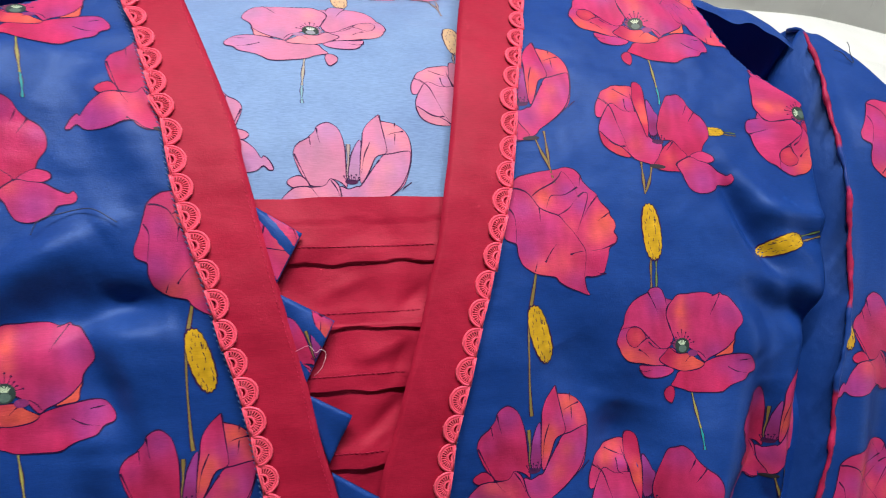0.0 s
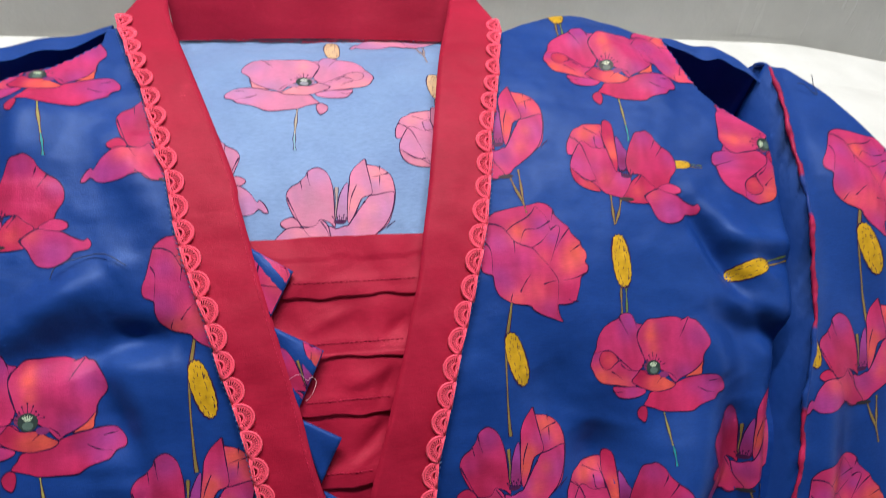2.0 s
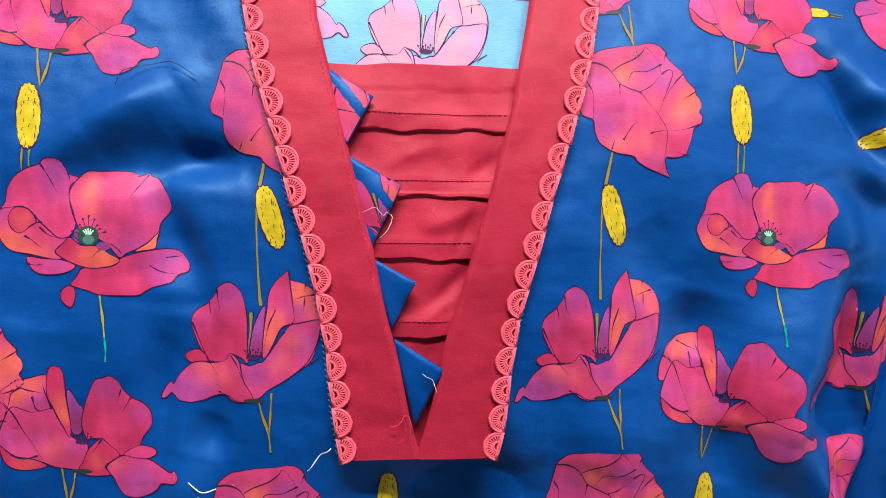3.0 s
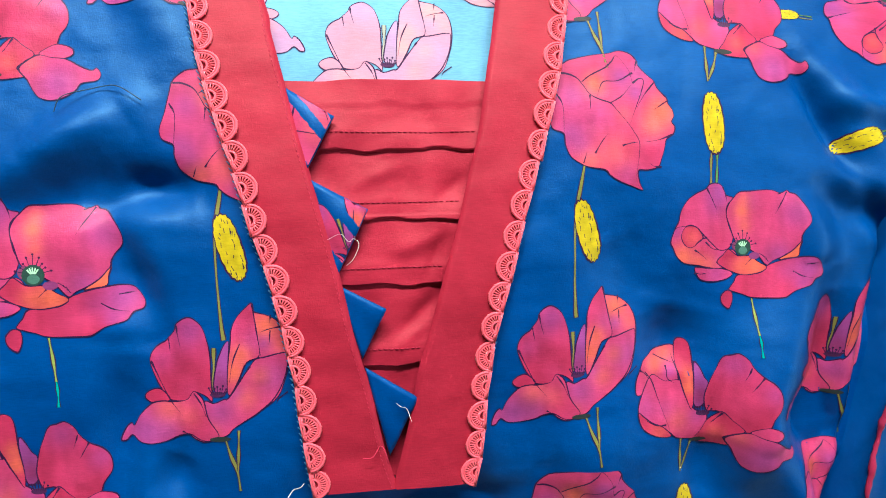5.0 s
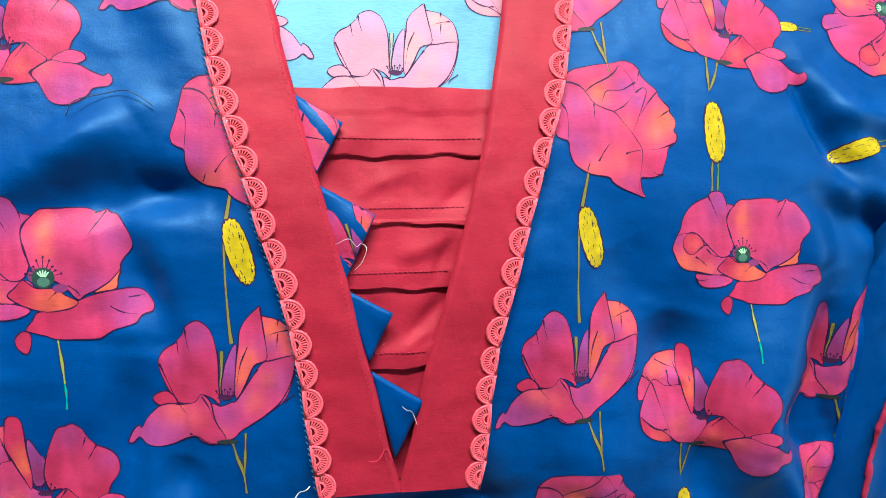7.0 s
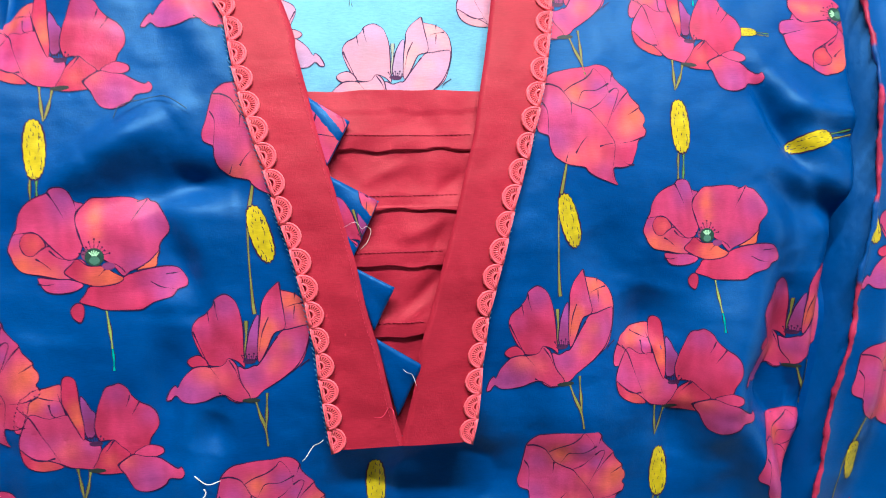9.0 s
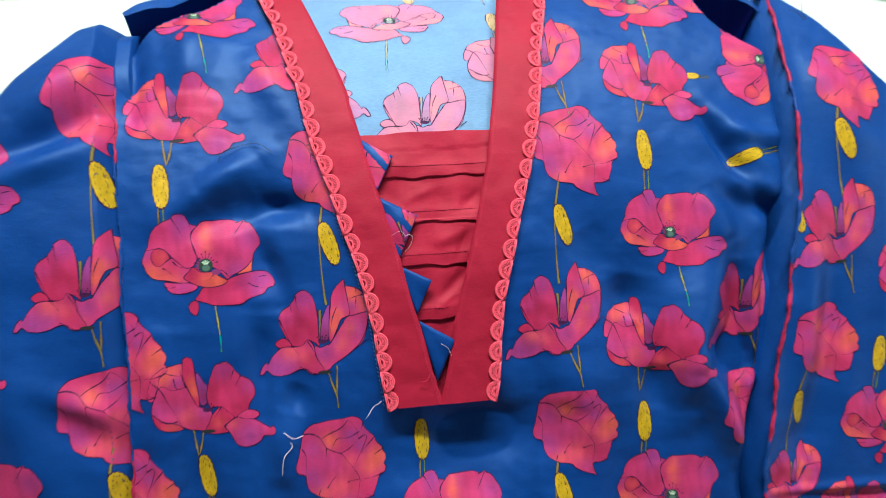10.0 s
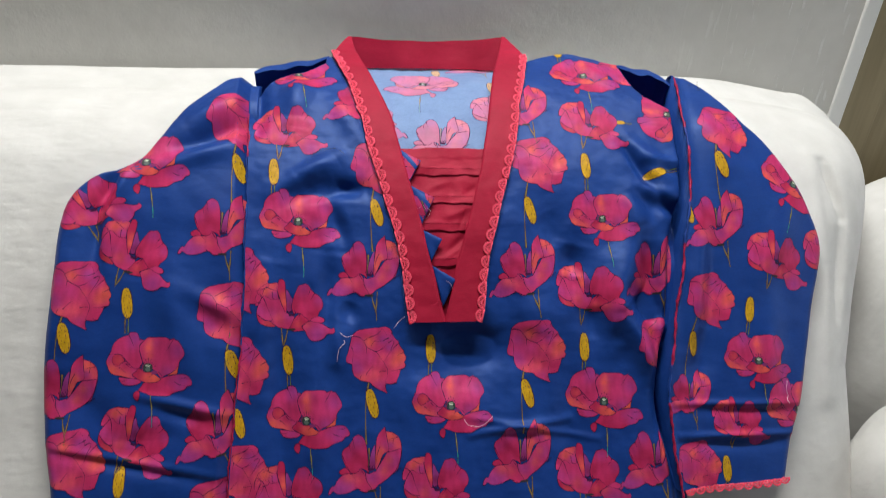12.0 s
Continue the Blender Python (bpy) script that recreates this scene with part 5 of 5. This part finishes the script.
def stitches(line, height, mat, parent, step=0.0021, length=0.0015, radius=0.00022, label="", slant=0.0):
    """A row of machine stitches, each a short thread sunk at its ends."""
    pieces = []
    q, e = along(line, step)
    for (u, s), (du, ds) in zip(q, e):
        a = length / 2
        du, ds = du - ds * slant, ds + du * slant
        k = np.array([-1, -0.5, 0, 0.5, 1])
        uu, ss = u + du * a * k, s + ds * a * k
        pieces.append(tube(place(uu, ss, height(uu, ss) + 0.0003 * (1 - k * k) + 0.00005), radius, 4))
    return mesh_object("stitching", *joined(pieces), mat, parent, label)


strip_h = lambda u, s: band_height(u, s) - 0.0003
stitches(edge_line(BAND_L_IN, BAND_BOTTOM, 0.2085, -0.0026), strip_h, RED_THREAD, blouse, label="pinkish red topstitching")
stitches(edge_line(BAND_R_IN, BAND_BOTTOM, 0.2065, 0.0026), strip_h, RED_THREAD, blouse, label="pinkish red topstitching")
stitches(edge_line(BAND_L_OUT, BAND_BOTTOM, 0.205, -0.0012), front_height, BLUE_THREAD, blouse, 0.0026, 0.0018, 0.00026, "blue stitching along the lace", 0.5)
stitches(edge_line(BAND_R_OUT, BAND_BOTTOM, 0.203, 0.0012), front_height, BLUE_THREAD, blouse, 0.0026, 0.0018, 0.00026, "blue stitching along the lace", -0.5)
for t in TUCK_S:
    stitches(np.stack([np.linspace(float(BAND_L_IN(t)) - 0.001, float(BAND_R_IN(t)) + 0.001, 30), np.full(30, t + 0.0068)], 1), insert_height, RED_THREAD, insert)


# folded points of printed cloth under the left strip
def prairie_point(corners, mat, lift, name="folded_point"):
    """A folded triangle of cloth: two layers with a rounded fold along its lower edge."""
    a, b, c = [np.array(p) for p in corners]
    n = 14
    pts, index = [], {}
    for layer, h in enumerate((lift, lift - 0.0016)):
        for i in range(n + 1):
            for j in range(n + 1 - i):
                w = (n - i - j) / n, i / n, j / n
                p = w[0] * a + w[1] * b + w[2] * c
                puff = 27 * w[0] * w[1] * w[2]
                curl = 0.002 * w[1] ** 2
                hh = h + (0.0012 * puff if layer == 0 else 0) + curl + 0.0004 * math.sin(40 * p[0] * 9 + 31 * p[1] * 9)
                index[layer, i, j] = len(pts)
                pts.append((p[0], p[1], hh))
    faces = []
    for layer in (0, 1):
        for i in range(n):
            for j in range(n - i):
                q = [index[layer, i, j], index[layer, i + 1, j], index[layer, i, j + 1]]
                faces.append(tuple(q if layer == 0 else q[::-1]))
                if i + j < n - 1:
                    q = [index[layer, i + 1, j], index[layer, i + 1, j + 1], index[layer, i, j + 1]]
                    faces.append(tuple(q if layer == 0 else q[::-1]))
    rim = [(i, 0) for i in range(n)] + [(n - k, k) for k in range(n)] + [(0, n - k) for k in range(n)]
    for k in range(len(rim)):
        p, q = rim[k], rim[(k + 1) % len(rim)]
        faces.append((index[0, *p], index[1, *p], index[1, *q], index[0, *q]))
    pts = np.array(pts)
    ob = mesh_object(name, place(pts[:, 0], pts[:, 1], pts[:, 2]), faces, mat, blouse, "small folded triangle of the printed cloth")

    def inside_h(u, s):
        m = np.stack([b - a, c - a], 1)
        k = np.linalg.solve(m, np.stack([np.ravel(u) - a[0], np.ravel(s) - a[1]]))
        w1, w2 = np.clip(k[0], 0, 1), np.clip(k[1], 0, 1)
        w0 = np.clip(1 - w1 - w2, 0, 1)
        return (lift + 0.0012 * 27 * w0 * w1 * w2 + 0.002 * w1**2).reshape(np.shape(u))

    lo_s, hi_s = min(a[1], b[1], c[1]), max(a[1], b[1], c[1])

    def right(s):
        upper = np.interp(s, [b[1], a[1]], [b[0], a[0]])
        lower = np.interp(s, [c[1], b[1]], [c[0], b[0]])
        return np.where(s > b[1], upper, lower) - 0.0004

    limits = (lambda s: np.minimum(np.interp(s, [c[1], a[1]], [c[0], a[0]]), right(s)), right, always(lo_s + 0.0008), always(hi_s - 0.0008))
    return ob, inside_h, limits


POINTS = [[(0.004, 0.068), (0.023, 0.056), (0.012, 0.036)], [(0.013, 0.032), (0.035, 0.020), (0.022, -0.006)], [(0.022, -0.009), (0.041, -0.019), (0.031, -0.039)], [(0.032, -0.043), (0.053, -0.056), (0.041, -0.081)]]
for n, corners in enumerate(POINTS):
    ob, hh, limits = prairie_point(corners, BLUE, 0.0062)
    a, b, c = corners
    mid = np.mean(corners, 0)
    if n == 0:
        printed("round", mid[0] - 0.002, mid[1] - 0.004, 40, 1.5, cloth=ob, height=hh, limits=limits)
    if n == 1:
        printed("side", mid[0] + 0.004, mid[1] - 0.012, 20, 0.7, cloth=ob, height=hh, limits=limits)
    if n == 3:
        printed("round", a[0] + 0.018, a[1] + 0.010, 0, 0.5, cloth=ob, height=hh, limits=limits)


# ---- armhole seams ----
def piping(name, fn, s0, s1, height, lift, radius, bands, parent, label, shift=0.0):
    """The turned-up seam allowance along an armhole, in the colours of the print."""
    n = 220
    s = np.linspace(s0, s1, n)
    u = fn(s) + shift + 0.0008 * np.sin(s * 93) + 0.0004 * np.sin(s * 410) + 0.0003 * np.sin(s * 1130)
    h = height(u, s) + lift + 0.0009 * np.sin(s * 97 + 1)
    r = radius * (1 + 0.25 * np.sin(s * 230) + 0.15 * np.sin(s * 610))
    v, f = tube(place(u, s, h), r, 8)
    col = np.zeros((n, 3))
    for i, k in enumerate(s):
        x = vnoise(k * bands, 2.2, 9.1) + 0.10
        col[i] = np.array(ROSE) * (0.8 + 0.5 * vnoise(k * 300, 1.0, 0.4)) if x > 0 else np.array((0.012, 0.05, 0.235))
    return mesh_object(name, v, f, DYE, parent, label, dye=np.repeat(col, 8, 0))


piping("armhole_seam", SEAM_RIGHT, S_LOW, 0.170, sleeve_r_height, 0.0006, 0.0012, 22.0, blouse, "raised armhole seam in pink and blue", 0.0008)
piping("armhole_seam", SEAM_LEFT, S_LOW, 0.166, front_height, -0.0006, 0.0008, 5.0, blouse, "armhole seam of the printed cloth", -0.0004)


# ---- loose threads ----
def thread(points, mat, t=None, radius=0.00025, h=0.010, label="fine loose sewing thread lying on the blouse"):
    c = smooth_curve(points, steps=10)
    k = np.linspace(0, 1, len(c))
    v, f = tube(place(c[:, 0], c[:, 1], h + 0.0015 * np.sin(k * 9)), radius, 5)
    ob = mesh_object("loose_thread", v, f, mat)
    return tagged(ob, label, "thread", "loose threads")


thread([(-0.055, -0.128), (-0.053, -0.117), (-0.048, -0.111), (-0.052, -0.106), (-0.053, -0.102), (-0.047, -0.106), (-0.041, -0.105)], PALE_THREAD, h=0.0085, label="pale pink loose thread lying on the blue cloth")
thread([(0.058, -0.182), (0.062, -0.187), (0.071, -0.189), (0.077, -0.187), (0.081, -0.183), (0.084, -0.180)], PALE_THREAD, h=0.0075, label="pale pink curled thread lying on a poppy")
thread([(0.363, -0.155), (0.361, -0.162), (0.364, -0.169), (0.362, -0.173), (0.364, -0.176)], PALE_THREAD, h=0.013, label="pale pink thread end on the sleeve")
thread([(-0.079, 0.058), (-0.076, 0.063), (-0.070, 0.066), (-0.062, 0.068), (-0.056, 0.067), (-0.048, 0.062)], DARK_THREAD, h=0.0085, radius=0.0002, label="fine dark blue thread lying on the chest")
thread([(0.019, 0.009), (0.024, 0.011), (0.027, 0.008), (0.029, 0.009), (0.031, 0.007), (0.029, 0.002), (0.026, -0.001)], PALE_THREAD, h=0.0095, radius=0.00009, label="frayed pale thread end on a folded point")
thread([(0.030, -0.079), (0.034, -0.078), (0.037, -0.075), (0.039, -0.077), (0.040, -0.082)], RED_THREAD, h=0.0105, radius=0.0002, label="red thread end at the foot of the neck band")
thread([(0.044, -0.057), (0.048, -0.060), (0.050, -0.065)], PALE_THREAD, h=0.0095, radius=0.00012, label="short pale thread on a folded point")
thread([(-0.004, -0.099), (0.001, -0.093), (0.006, -0.089)], PALE_THREAD, h=0.0075, radius=0.0002, label="pale thread end beside the neck band")
thread([(0.317, 0.154), (0.314, 0.146), (0.316, 0.141), (0.310, 0.144), (0.305, 0.147)], DARK_THREAD, h=0.012, radius=0.00022, label="dark thread end sticking up from the sleeve")


# frayed raw edge under the collar
def frayed_edge():
    rnd = random.Random(11)
    pieces = []
    for k in range(70):
        f = rnd.random()
        low = 0.239 + rnd.uniform(-0.001, 0.001)
        u = float(BAND_L_IN(low)) + 0.004 + f * float(BAND_R_IN(low) - BAND_L_IN(low) - 0.008)
        o = place(u, low, float(back_height(u, low)) + 0.003)
        a, n = rnd.uniform(-1.5, 1.5), rnd.uniform(0.002, 0.008) * (1.6 if abs(f - 0.55) < 0.12 else 0.8)
        way = np.array([math.sin(a), -0.55 * math.cos(a), 0.1 * math.cos(a) - 0.15])
        bend = np.array([rnd.uniform(-1, 1), 0.2, rnd.uniform(0, 0.7)]) * 0.35
        pieces.append(tube(np.stack([o, o + way * n * 0.5, o + way * n + bend * n]), 0.00013, 4))
    mesh_object("frayed_threads", *joined(pieces), RED_THREAD, blouse, "frayed red threads along the collar's raw edge")


frayed_edge()
